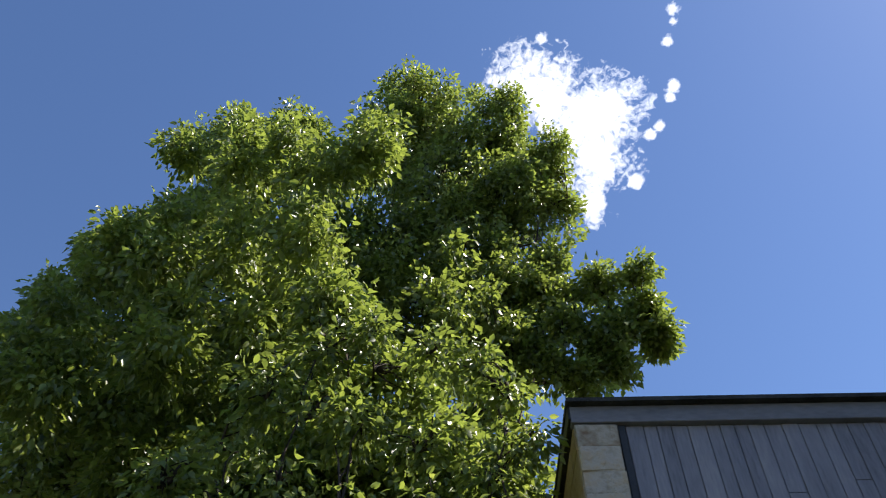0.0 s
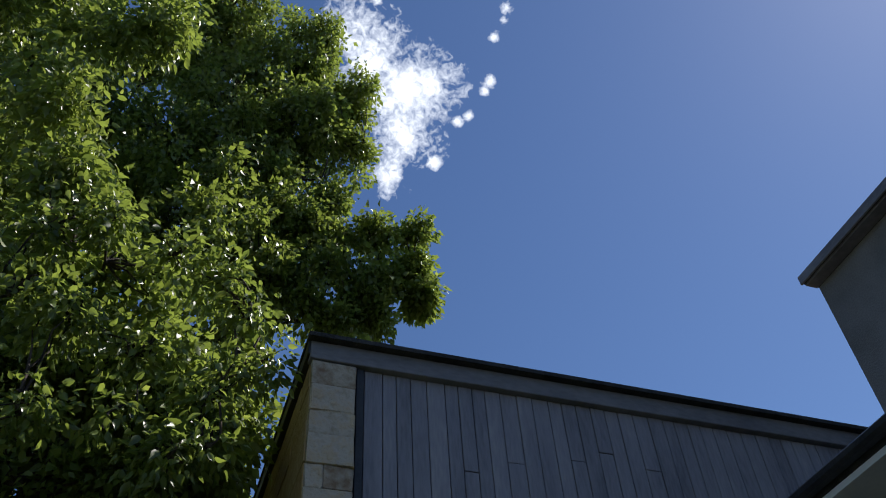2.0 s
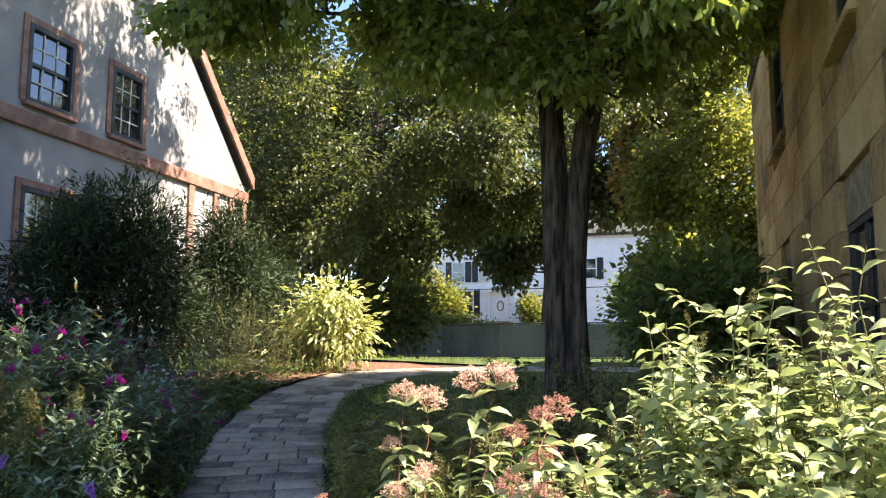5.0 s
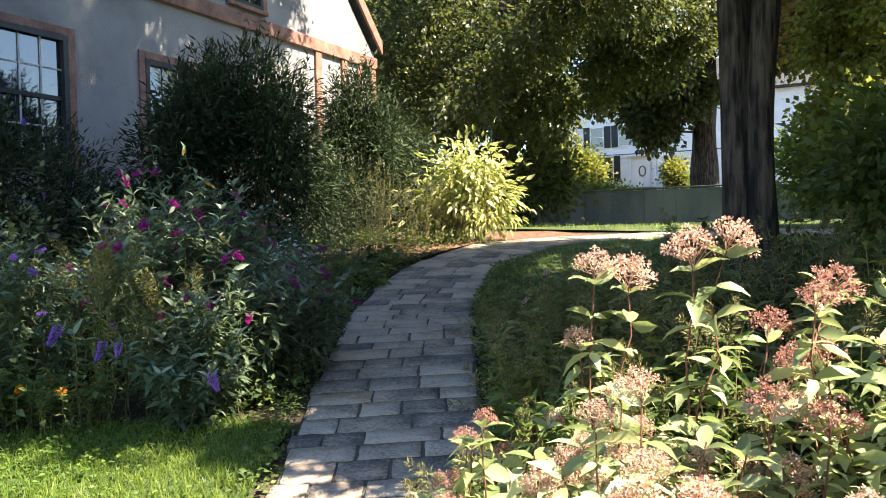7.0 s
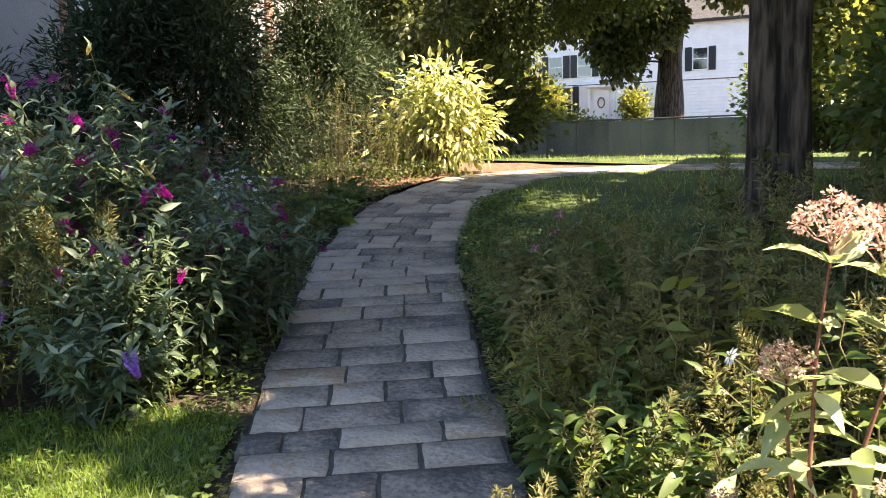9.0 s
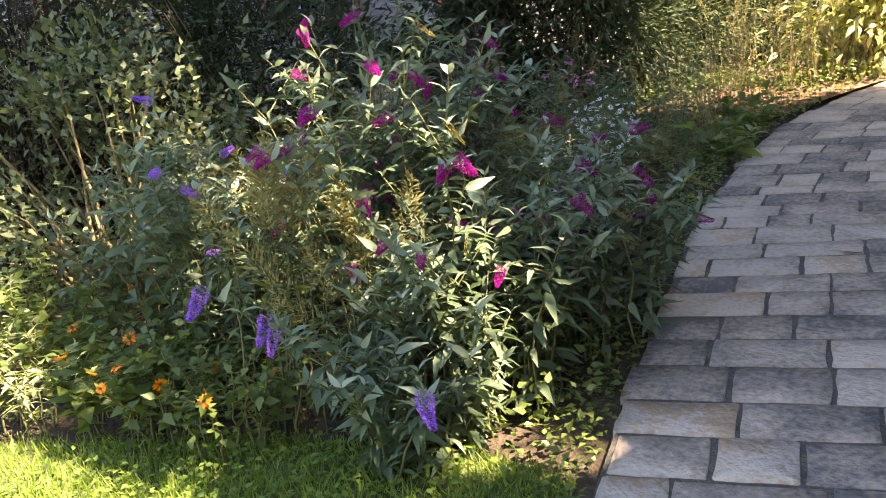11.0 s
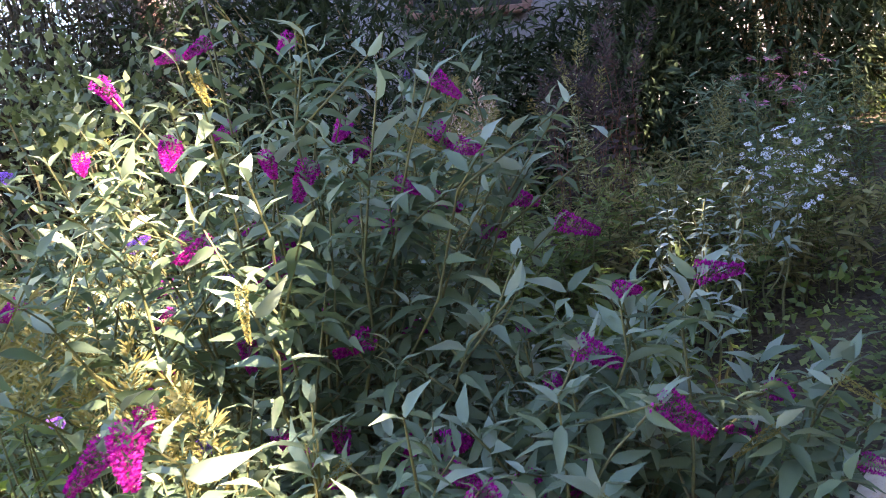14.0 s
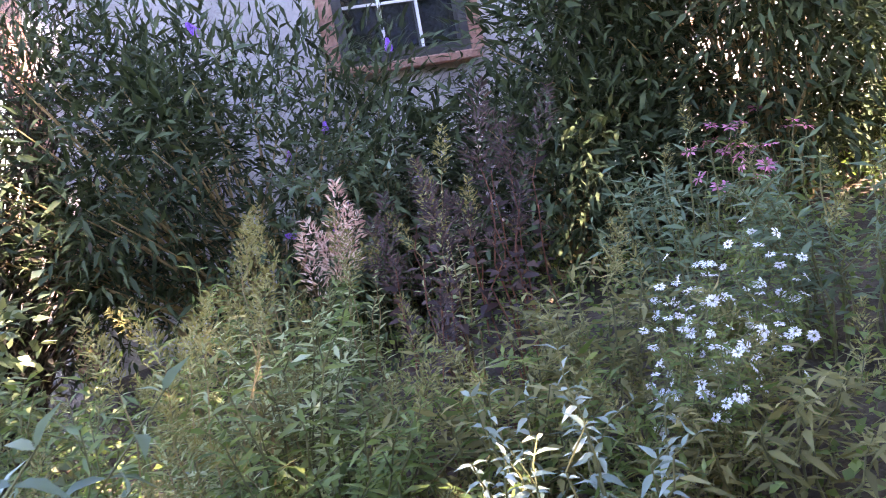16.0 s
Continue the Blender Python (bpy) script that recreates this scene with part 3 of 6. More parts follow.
def barn_window(y0, y1, z0, z1, parent):
    w = part("window", boxes((BX + 0.06, BX + 0.11, y0 + 0.005, y0 + 0.06, z0 + 0.005, z1 - 0.005), (BX + 0.06, BX + 0.11, y1 - 0.06, y1 - 0.005, z0 + 0.005, z1 - 0.005),
                             (BX + 0.06, BX + 0.11, y0 + 0.061, y1 - 0.061, z1 - 0.06, z1 - 0.005), (BX + 0.06, BX + 0.11, y0 + 0.061, y1 - 0.061, z0 + 0.005, z0 + 0.06)), DARK, parent, "dark-framed window in deep reveal")
    mid, zm = (y0 + y1) / 2, (z0 + z1) / 2
    part("sash", boxes((BX + 0.065, BX + 0.09, mid - 0.02, mid + 0.02, z0 + 0.062, z1 - 0.062), (BX + 0.066, BX + 0.089, y0 + 0.062, mid - 0.021, zm - 0.016, zm + 0.016), (BX + 0.066, BX + 0.089, mid + 0.021, y1 - 0.062, zm - 0.016, zm + 0.016)), DARK, w, "pale worn sash bars")
    part("pane", boxes((BX + 0.095, BX + 0.102, y0 + 0.06, y1 - 0.06, z0 + 0.06, z1 - 0.06)), GLASS, w)
    part("sill", rough_block(BX - 0.07, BX + 0.058, y0 - 0.10, y1 + 0.10, z0 - 0.09, z0 - 0.002, rb), SANDSTONE, w, "projecting stone sill")
    return w


for o in SIDE_OPEN:
    barn_window(*o, barn)
NY, NZ = 4.03, 1.87
part("vent", boxes((BX - 0.016, BX + 0.03, NY - 0.09, NY + 0.09, NZ - 0.09, NZ + 0.09)), SHINGLE, barn, "small dark vent in the stone")

# ---------------------------------------------------------------- tall grey house behind the barn and its low wing
house_r = thing("house", (10.8, -2, -0.4), "tall grey house with a dark eave seen in shade", "house")
part("wall", boxes((10.8, 20, -14, 5.0, -0.8, 9.33)), SIDING_GREY, house_r, "grey rendered wall")
bm = bmesh.new()
prism(bm, [(10.58, 9.38), (10.58, 9.5), (15.4, 12.6), (20.3, 9.5), (20.3, 9.38)], "y", -14.3, 5.05)
part("roof", bm, SHINGLE, house_r, "dark roof")
part("soffit", boxes((10.6, 10.798, -14.2, 5.03, 9.335, 9.377)), TRIM_GREY, house_r, "grey boarded soffit")
part("fascia", boxes((10.54, 10.577, -14.3, 5.06, 9.36, 9.51), bevel=0.006), TRIM_GREY, house_r, "grey eave board")

wing = thing("wing", (7.7, -1, -0.4), "low wing with a lean-to roof joining the barn", "building")
part("wall", boxes((7.7, 10.5, -9, 3.66, -0.8, 4.36)), SIDING_GREY, wing, "grey wing wall")
bm = bmesh.new()
prism(bm, [(7.2, 4.42), (7.2, 4.52), (10.5, 5.1), (10.5, 5.0)], "y", -9.2, 3.55)
part("roof", bm, SHINGLE, wing, "dark wing roof")
part("gutter", boxes((7.08, 7.195, -9.2, 3.56, 4.45, 4.54), bevel=0.025), DARK, wing, "dark metal gutter")
part("soffit", boxes((7.2, 7.698, -9.1, 3.55, 4.365, 4.415)), WHITE, wing, "pale soffit board")

# flood lamp on the boarded front
LX, LY, LZ = 4.505, 3.695, 1.655
lamp = thing("flood_lamp", (LX, LY, LZ), "dark floodlight with a glass front on the boards", "lamp")
part("housing", boxes((LX - 0.16, LX + 0.16, LY - 0.10, LY + 0.01, LZ - 0.108, LZ + 0.115), bevel=0.025), DARK, lamp)
part("lens", boxes((LX - 0.115, LX + 0.115, LY - 0.112, LY - 0.101, LZ - 0.075, LZ + 0.055), bevel=0.004), LAMP_LENS, lamp, "milky glass front")
part("bracket", boxes((LX - 0.31, LX + 0.26, LY - 0.03, LY + 0.045, LZ + 0.155, LZ + 0.178)), DARK, lamp)
part("arm", boxes((LX - 0.02, LX + 0.02, LY - 0.03, LY + 0.0, LZ + 0.116, LZ + 0.154)), DARK, lamp)
bm = bmesh.new()
prism(bm, [(LX - 0.28, LZ + 0.18), (LX - 0.1, LZ + 0.39), (LX + 0.1, LZ + 0.39), (LX + 0.26, LZ + 0.18)], "y", LY + 0.012, LY + 0.045)
part("back_plate", bm, BOARD, lamp, "grey mounting plate")

# ---------------------------------------------------------------- stucco house with brown trim
HX = -6.75
house_l = thing("house", (HX, 9.3, 0.6), "stucco house with brown trim and a steep gable", "house")
H_EAVE, H_Y1, H_APEX = 4.5, 14.5, 9.2
H_Y0 = 2 * H_APEX - H_Y1
apex_z = H_EAVE + (H_Y1 - H_APEX)
UP_WIN = [(8.27, 9.21, 4.61, 5.77), (10.1, 10.91, 4.6, 5.75)]
LOW_WIN = [(6.05, 7.05, 1.92, 3.45), (8.3, 9.3, 1.9, 3.4)]
H_OPEN = UP_WIN + LOW_WIN


def house_gable():
    bm = bmesh.new()
    yc = sorted({H_Y0, H_Y1, *[v for o in H_OPEN for v in o[:2]]})
    zc = sorted({-0.2, H_EAVE + 0.1, 5.98, *[v for o in H_OPEN for v in o[2:]]})
    rake = lambda y: H_EAVE + min(y - H_Y0, H_Y1 - y)
    for y0, y1 in zip(yc, yc[1:]):
        for z0, z1 in zip(zc, zc[1:]):
            my, mz = (y0 + y1) / 2, (z0 + z1) / 2
            if any(o[0] < my < o[1] and o[2] < mz < o[3] for o in H_OPEN):
                continue
            if z0 >= H_EAVE:
                lo, hi = max(y0, H_Y0 + z0 - H_EAVE), min(y1, H_Y1 - z0 + H_EAVE)
                if hi - lo < 0.01:
                    continue
                top = [(min(hi, H_Y1 - z1 + H_EAVE), z1), (max(lo, H_Y0 + z1 - H_EAVE), z1)]
                outline = [(lo, z0), (hi, z0), (hi, min(z1, rake(hi))), *[p for p in top if lo < p[0] < hi], (lo, min(z1, rake(lo)))]
                clean = [p for i, p in enumerate(outline) if math.dist(p, outline[i - 1]) > 0.005]
                if len(clean) > 2:
                    prism(bm, clean, "x", HX - 0.3, HX)
            else:
                box(bm, HX - 0.3, HX, y0, y1, z0, z1)
    prism(bm, [(H_Y0 + 1.48, 5.98), (H_Y1 - 1.48, 5.98), (H_APEX, apex_z)], "x", HX - 0.3, HX)
    bmesh.ops.remove_doubles(bm, verts=bm.verts[:], dist=0.0005)
    return bm


part("wall", house_gable(), STUCCO, house_l, "grey stucco gable wall")
part("wall", boxes((HX - 9, HX - 0.301, H_Y1 - 0.3, H_Y1, -0.2, H_EAVE)), STUCCO, house_l, "stucco side wall")
part("wall", boxes((HX - 9, HX - 0.301, H_Y0, H_Y0 + 0.3, -0.2, H_EAVE)), STUCCO, house_l, "stucco side wall")
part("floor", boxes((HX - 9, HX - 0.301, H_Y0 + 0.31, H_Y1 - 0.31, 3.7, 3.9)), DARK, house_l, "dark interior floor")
part("band", boxes((HX + 0.002, HX + 0.07, H_Y0 - 0.05, H_Y1 + 0.02, 4.23, 4.46), bevel=0.012), BROWN_TRIM, house_l, "brown band between the storeys")
for y in (H_Y1 - 0.11, 13.9, 13.32, 12.45, H_Y0 + 0.1):
    part("post", boxes((HX + 0.002, HX + 0.05, y - 0.09, y + 0.09, 0.2, 4.228), bevel=0.008), BROWN_TRIM, house_l, "brown upright board")
for sgn, y_e in ((1, H_Y1 + 0.1), (-1, H_Y0 - 0.1)):
    dy = -sgn
    L = abs(y_e - H_APEX)
    ze = H_EAVE + 0.1
    bm = prism(bmesh.new(), [(y_e, ze), (y_e, ze + 0.24), (H_APEX, ze + 0.24 + L), (H_APEX, ze + L)], "x", HX - 9.2, HX + 0.09)
    part("roof", bm, SHINGLE, house_l, "dark shingled roof slope")
    bm = prism(bmesh.new(), [(y_e + sgn * 0.02, ze - 0.05), (y_e + sgn * 0.02, ze + 0.21), (H_APEX, ze + 0.21 + L), (H_APEX, ze - 0.05 + L)], "x", HX + 0.092, HX + 0.14)
    part("rake_board", bm, BROWN_TRIM, house_l, "brown rake board")


def sash_window(y0, y1, z0, z1, parent, cols=3):
    f = 0.07
    w = part("window", boxes((HX - 0.06, HX + 0.035, y0 + 0.002, y0 + f, z0 + 0.002, z1 - 0.002), (HX - 0.06, HX + 0.035, y1 - f, y1 - 0.002, z0 + 0.002, z1 - 0.002),
                             (HX - 0.06, HX + 0.036, y0 + f + 0.001, y1 - f - 0.001, z1 - f, z1 - 0.002), (HX - 0.06, HX + 0.036, y0 + f + 0.001, y1 - f - 0.001, z0 + 0.002, z0 + f)), DARK, parent, "dark window frame with two sashes")
    zm = (z0 + z1) / 2
    part("meeting_rail", boxes((HX - 0.04, HX + 0.0, y0 + f, y1 - f, zm - 0.025, zm + 0.025)), DARK, w)
    part("pane", boxes((HX - 0.035, HX - 0.028, y0 + f, y1 - f, zm + 0.025, z1 - f)), GLASS, w)
    part("pane", boxes((HX - 0.05, HX - 0.043, y0 + f, y1 - f, z0 + f, zm - 0.025)), GLASS, w)
    for i in range(1, cols):
        yy = y0 + f + (y1 - y0 - 2 * f) * i / cols
        part("muntin", boxes((HX - 0.027, HX - 0.012, yy - 0.01, yy + 0.01, z0 + f, zm - 0.026), (HX - 0.026, HX - 0.012, yy - 0.01, yy + 0.01, zm + 0.026, z1 - f)), WOOD_SASH, w)
    for zz in ((z0 + f + zm) / 2, (z1 - f + zm) / 2):
        part("muntin", boxes((HX - 0.0265, HX - 0.0125, y0 + f, y1 - f, zz - 0.009, zz + 0.009)), WOOD_SASH, w)
    part("sill", boxes((HX + 0.002, HX + 0.09, y0 - 0.06, y1 + 0.06, z0 - 0.07, z0 - 0.003), bevel=0.01), BROWN_TRIM, w)
    for ya, yb in ((y0 - 0.11, y0 - 0.001), (y1 + 0.001, y1 + 0.11)):
        part("casing", boxes((HX + 0.002, HX + 0.03, ya, yb, z0, z1 + 0.1), bevel=0.005), BROWN_TRIM, w)
    part("casing", boxes((HX + 0.002, HX + 0.03, y0 + 0.001, y1 - 0.001, z1 + 0.001, z1 + 0.1), bevel=0.005), BROWN_TRIM, w)


for i, o in enumerate(H_OPEN):
    sash_window(*o, house_l)
# flat dark sheet behind the lower windows in place of the room's shade
part("dark_room_sheet", boxes((HX - 0.29, HX - 0.28, H_Y0 + 0.4, H_Y1 - 0.4, 0.2, 3.69)), DARK, house_l, "dark sheet standing in for the unlit room behind the panes")

# ---------------------------------------------------------------- street: fence, hedge, white house
fence = thing("fence", (-3, 31, 1.0), "weathered grey board fence along the street", "fence")
for i in range(34):
    x0 = -21 + i * 1.15
    part("panel", boxes((x0 + 0.006, x0 + 1.144, 31.0, 31.05, 0.8, 2.26)), FENCE, fence)
    part("post", boxes((x0 - 0.05, x0 + 0.05, 31.052, 31.14, 0.8, 2.28)), FENCE, fence)
part("cap", boxes((-21, 18.1, 30.96, 31.1, 2.285, 2.34), bevel=0.01), FENCE, fence)
road = tagged(put("road", mesh_from("road", [(-60, 36, 1.36), (60, 36, 1.36), (60, 43, 2.06), (-60, 43, 2.06)], [(0, 1, 2, 3)]), ASPHALT), "asphalt street behind the fence", "road", kind="structure")

FY = 58.0
white = thing("house", (-10.2, FY, 3.4), "white clapboard house with black shutters across the street", "house")
W0, W1, WZ0, WZ1 = -18.7, 1.8, 3.1, 9.55
part("wall", boxes((W0, W1, FY, FY + 9, WZ0, WZ1)), WHITE, white, "white clapboard wall")
bm = bmesh.new()
prism(bm, [(FY - 0.4, WZ1), (FY - 0.4, WZ1 + 0.15), (FY + 4.5, WZ1 + 3.2), (FY + 9.4, WZ1 + 0.15), (FY + 9.4, WZ1)], "x", W0 - 0.3, W1 + 0.3)
part("roof", bm, SHINGLE, white, "dark roof")
for i in range(28):
    z = WZ0 + 0.25 + i * 0.23
    part("clapboard", prism(bmesh.new(), [(FY - 0.03, z), (FY - 0.002, z), (FY - 0.002, z + 0.2)], "x", W0, W1), WHITE, white)


def far_window(x, z0, h, w, parent):
    win = part("window", boxes((x - w / 2, x + w / 2, FY - 0.09, FY - 0.04, z0, z0 + h)), WHITE, parent, "white-framed window between black shutters")
    for zz in (z0 + 0.06, z0 + h / 2 + 0.03):
        part("pane", boxes((x - w / 2 + 0.07, x + w / 2 - 0.07, FY - 0.10, FY - 0.092, zz, zz + h / 2 - 0.09)), GLASS, win)
    for sg in (-1, 1):
        xs_ = x + sg * (w / 2 + 0.24)
        part("shutter", boxes((xs_ - 0.22, xs_ + 0.22, FY - 0.09, FY - 0.035, z0 - 0.03, z0 + h + 0.03)), SHUTTER, parent, "black louvred shutter")


for x in (-17.1, -15.1, -13.15):
    far_window(x, 4.1, 1.75, 1.0, white)
for x in (-16.8, -13.8, -11.8, -4.25):
    far_window(x, 6.5, 1.45, 1.0, white)
door = part("door", boxes((-11.2, -10.1, FY - 0.10, FY - 0.04, 3.6, 5.55)), WHITE, white, "white front door with an oval wreath")
ring = [((-10.65 + 0.22 * math.cos(a), FY - 0.14, 4.7 + 0.34 * math.sin(a)), 0.05) for a in np.linspace(0, 2 * math.pi, 17)]
put("wreath", mesh_from("wreath", *tubes([ring], 6)), DRY_STEM, door, "dried wreath")
for x in (-11.5, -9.8):
    part("pilaster", boxes((x - 0.1, x + 0.1, FY - 0.16, FY - 0.035, 3.55, 5.7)), WHITE, white)
part("door_hood", boxes((-11.7, -9.6, FY - 0.5, FY - 0.035, 5.71, 5.9), bevel=0.03), WHITE, white, "flat white hood over the door")
part("step", boxes((-11.55, -9.75, FY - 1.3, FY - 0.036, 3.2, 3.55)), MORTAR, white)



# ---------------------------------------------------------------- trees


def bent(a, b, sag, n, rng, wob=0.08):
    a, b = np.array(a, float), np.array(b, float)
    t = np.linspace(0, 1, n)[:, None]
    p = a + (b - a) * t
    p[:, 2] += (sag * np.sin(np.pi * t))[:, 0]
    p[1:-1] += rng.normal(0, wob, (n - 2, 3))
    return p


def tapered(points, r0, r1):
    r = np.linspace(r0, r1, len(points))
    return [(p, q) for p, q in zip(points, r)]


def tree(name, label, base, stems, lobes, clumps, per, leaf, shape, mat, seed, spread=0.3, droop=0.55, twig_every=3, bough=0.42, limb=1.0, fill=()):
    """Trunks, a limb into every lobe of the crown, twigs, and leaves in clumps at the twigs' ends.
    stems: lists of (x, y, z, radius); lobes: centre, radii, weight; fill: leafy lobes between the limbs' own."""
    rng = np.random.default_rng(seed)
    e = thing(name, base, label, "tree")

    def own(part_name, v, f, m, kind="", smooth=False, lab=""):
        v = np.asarray(v) - np.array(base)
        return put(part_name, mesh_from(part_name, v, f, smooth), m, e, lab, kind)

    tops = []
    for st in stems:
        pts = np.array(st, float)
        fine = spline(pts, 5)
        v, f = tubes([[(q[:3], q[3]) for q in fine]], 14)
        ang = np.arctan2(v[:, 1] - pts[0, 1], v[:, 0] - pts[0, 0])
        v[:, :2] += 0.05 * pts[0, 3] * np.column_stack([np.cos(ang * 3 + v[:, 2] * 2), np.sin(ang * 4 + v[:, 2] * 1.5)])
        own("trunk", v, f, BARK, smooth=True)
        tops.append(fine)
    limb_points, near_limbs = [], 0
    fine_leaf = np.array([lb[3] if len(lb) > 3 else 1.0 for lb in [*lobes, *fill]])
    for c, r, w, *_ in lobes:
        c = np.array(c, float)
        st = tops[int(np.argmin([np.linalg.norm(s[-1, :2] - c[:2]) for s in tops]))]
        ok = [q for q in st if q[2] < max(c[2] - 0.3, st[len(st) // 2, 2])]
        start = np.array(ok[-1]) if ok else st[len(st) // 2]
        length = np.linalg.norm(c - start[:3])
        thin = fine_leaf[len(limb_points)] < 1
        near_limbs += thin
        if length < 1.6 or (thin and near_limbs > 2):
            limb_points.append(c[None] if thin else np.linspace(np.array(start[:3]), c, 6)[2:])
            continue
        p = bent(start[:3], c, 0.12 * length * (1 if c[2] > start[2] else -0.1), 8, rng, 0.05 * max(length, 1) / 3)
        r0 = limb * (0.3 if fine_leaf[len(limb_points)] < 1 else 1.0) * min(start[3] * 0.6, 0.03 + 0.012 * length)
        own("limb", *tubes([tapered(p, r0, 0.012)], 7), BARK, smooth=True)
        limb_points.append(p[3:])
    limb_all = np.concatenate(limb_points)
    lobes = [*lobes, *fill]
    wts = np.array([lb[2] for lb in lobes], float)
    nb = max(len(lobes), clumps // 7)
    pick = np.concatenate([np.arange(len(lobes)), rng.choice(len(lobes), nb - len(lobes), p=wts / wts.sum())])
    d0 = rng.normal(0, 1, (nb, 3))
    d0 /= np.linalg.norm(d0, axis=1)[:, None]
    mid, ext = np.array([lobes[i][0] for i in pick], float), np.array([lobes[i][1] for i in pick], float)
    heart = mid + d0 * (rng.uniform(0.2, 1, nb) ** 0.45)[:, None] * np.maximum(ext - bough * 0.45, ext * 0.35)
    reach = np.minimum(bough * rng.uniform(0.4, 1.35, nb)[:, None] * [0.8, 0.8, 1.3], ext * 0.85)
    own_b = rng.integers(0, nb, clumps)
    d = rng.normal(0, 1, (clumps, 3)) + [0, 0, 0.45]
    d /= np.linalg.norm(d, axis=1)[:, None]
    cen = heart[own_b] + d * (rng.uniform(0.15, 1, clumps) ** 0.5)[:, None] * reach[own_b]
    twigs = []
    for c in cen[::twig_every]:
        off = np.linalg.norm(limb_all - c - [0, 0, -0.3], axis=1)
        k = np.argmin(off)
        if off[k] > 0.9 * max(1.0, leaf / 0.12):
            continue
        twigs.append(tapered(bent(limb_all[k], c, 0.05, 4, rng, 0.04), 0.016, 0.004))
    own("branchwork", *tubes(twigs, 4), BARK, kind="stuff")
    n = clumps * per
    idx = np.repeat(np.arange(clumps), per)
    off = rng.normal(0, 1, (n, 3))
    off *= (spread * 1.5 * rng.random(n) ** 0.5 / np.linalg.norm(off, axis=1))[:, None] * np.array([1, 1, 0.8])
    pos = cen[idx] + off
    way = off / spread * 0.6 + d[idx] * 0.5 + rng.normal(0, 0.5, (n, 3))
    way[:, 2] -= droop
    size = leaf * rng.uniform(0.6, 1.25, n) * fine_leaf[pick][own_b][idx]
    open_ = (fine_leaf[pick][own_b][idx] < 1) & (rng.random(n) > 0.55)
    pos, way, size = pos[~open_], way[~open_], size[~open_]
    low = (mid[:, 1] < 4.2)[own_b][idx][~open_] if shape == "broad" else np.zeros(len(pos), bool)
    own("crown", *leaf_field(pos[~low], way[~low], size[~low], shape, rng, 0.95), mat, kind="stuff")
    if low.any():
        own("bough", *leaf_field(pos[low], way[low], size[low], "rounded", rng, 0.95), mat, kind="stuff", smooth=True)
    return e


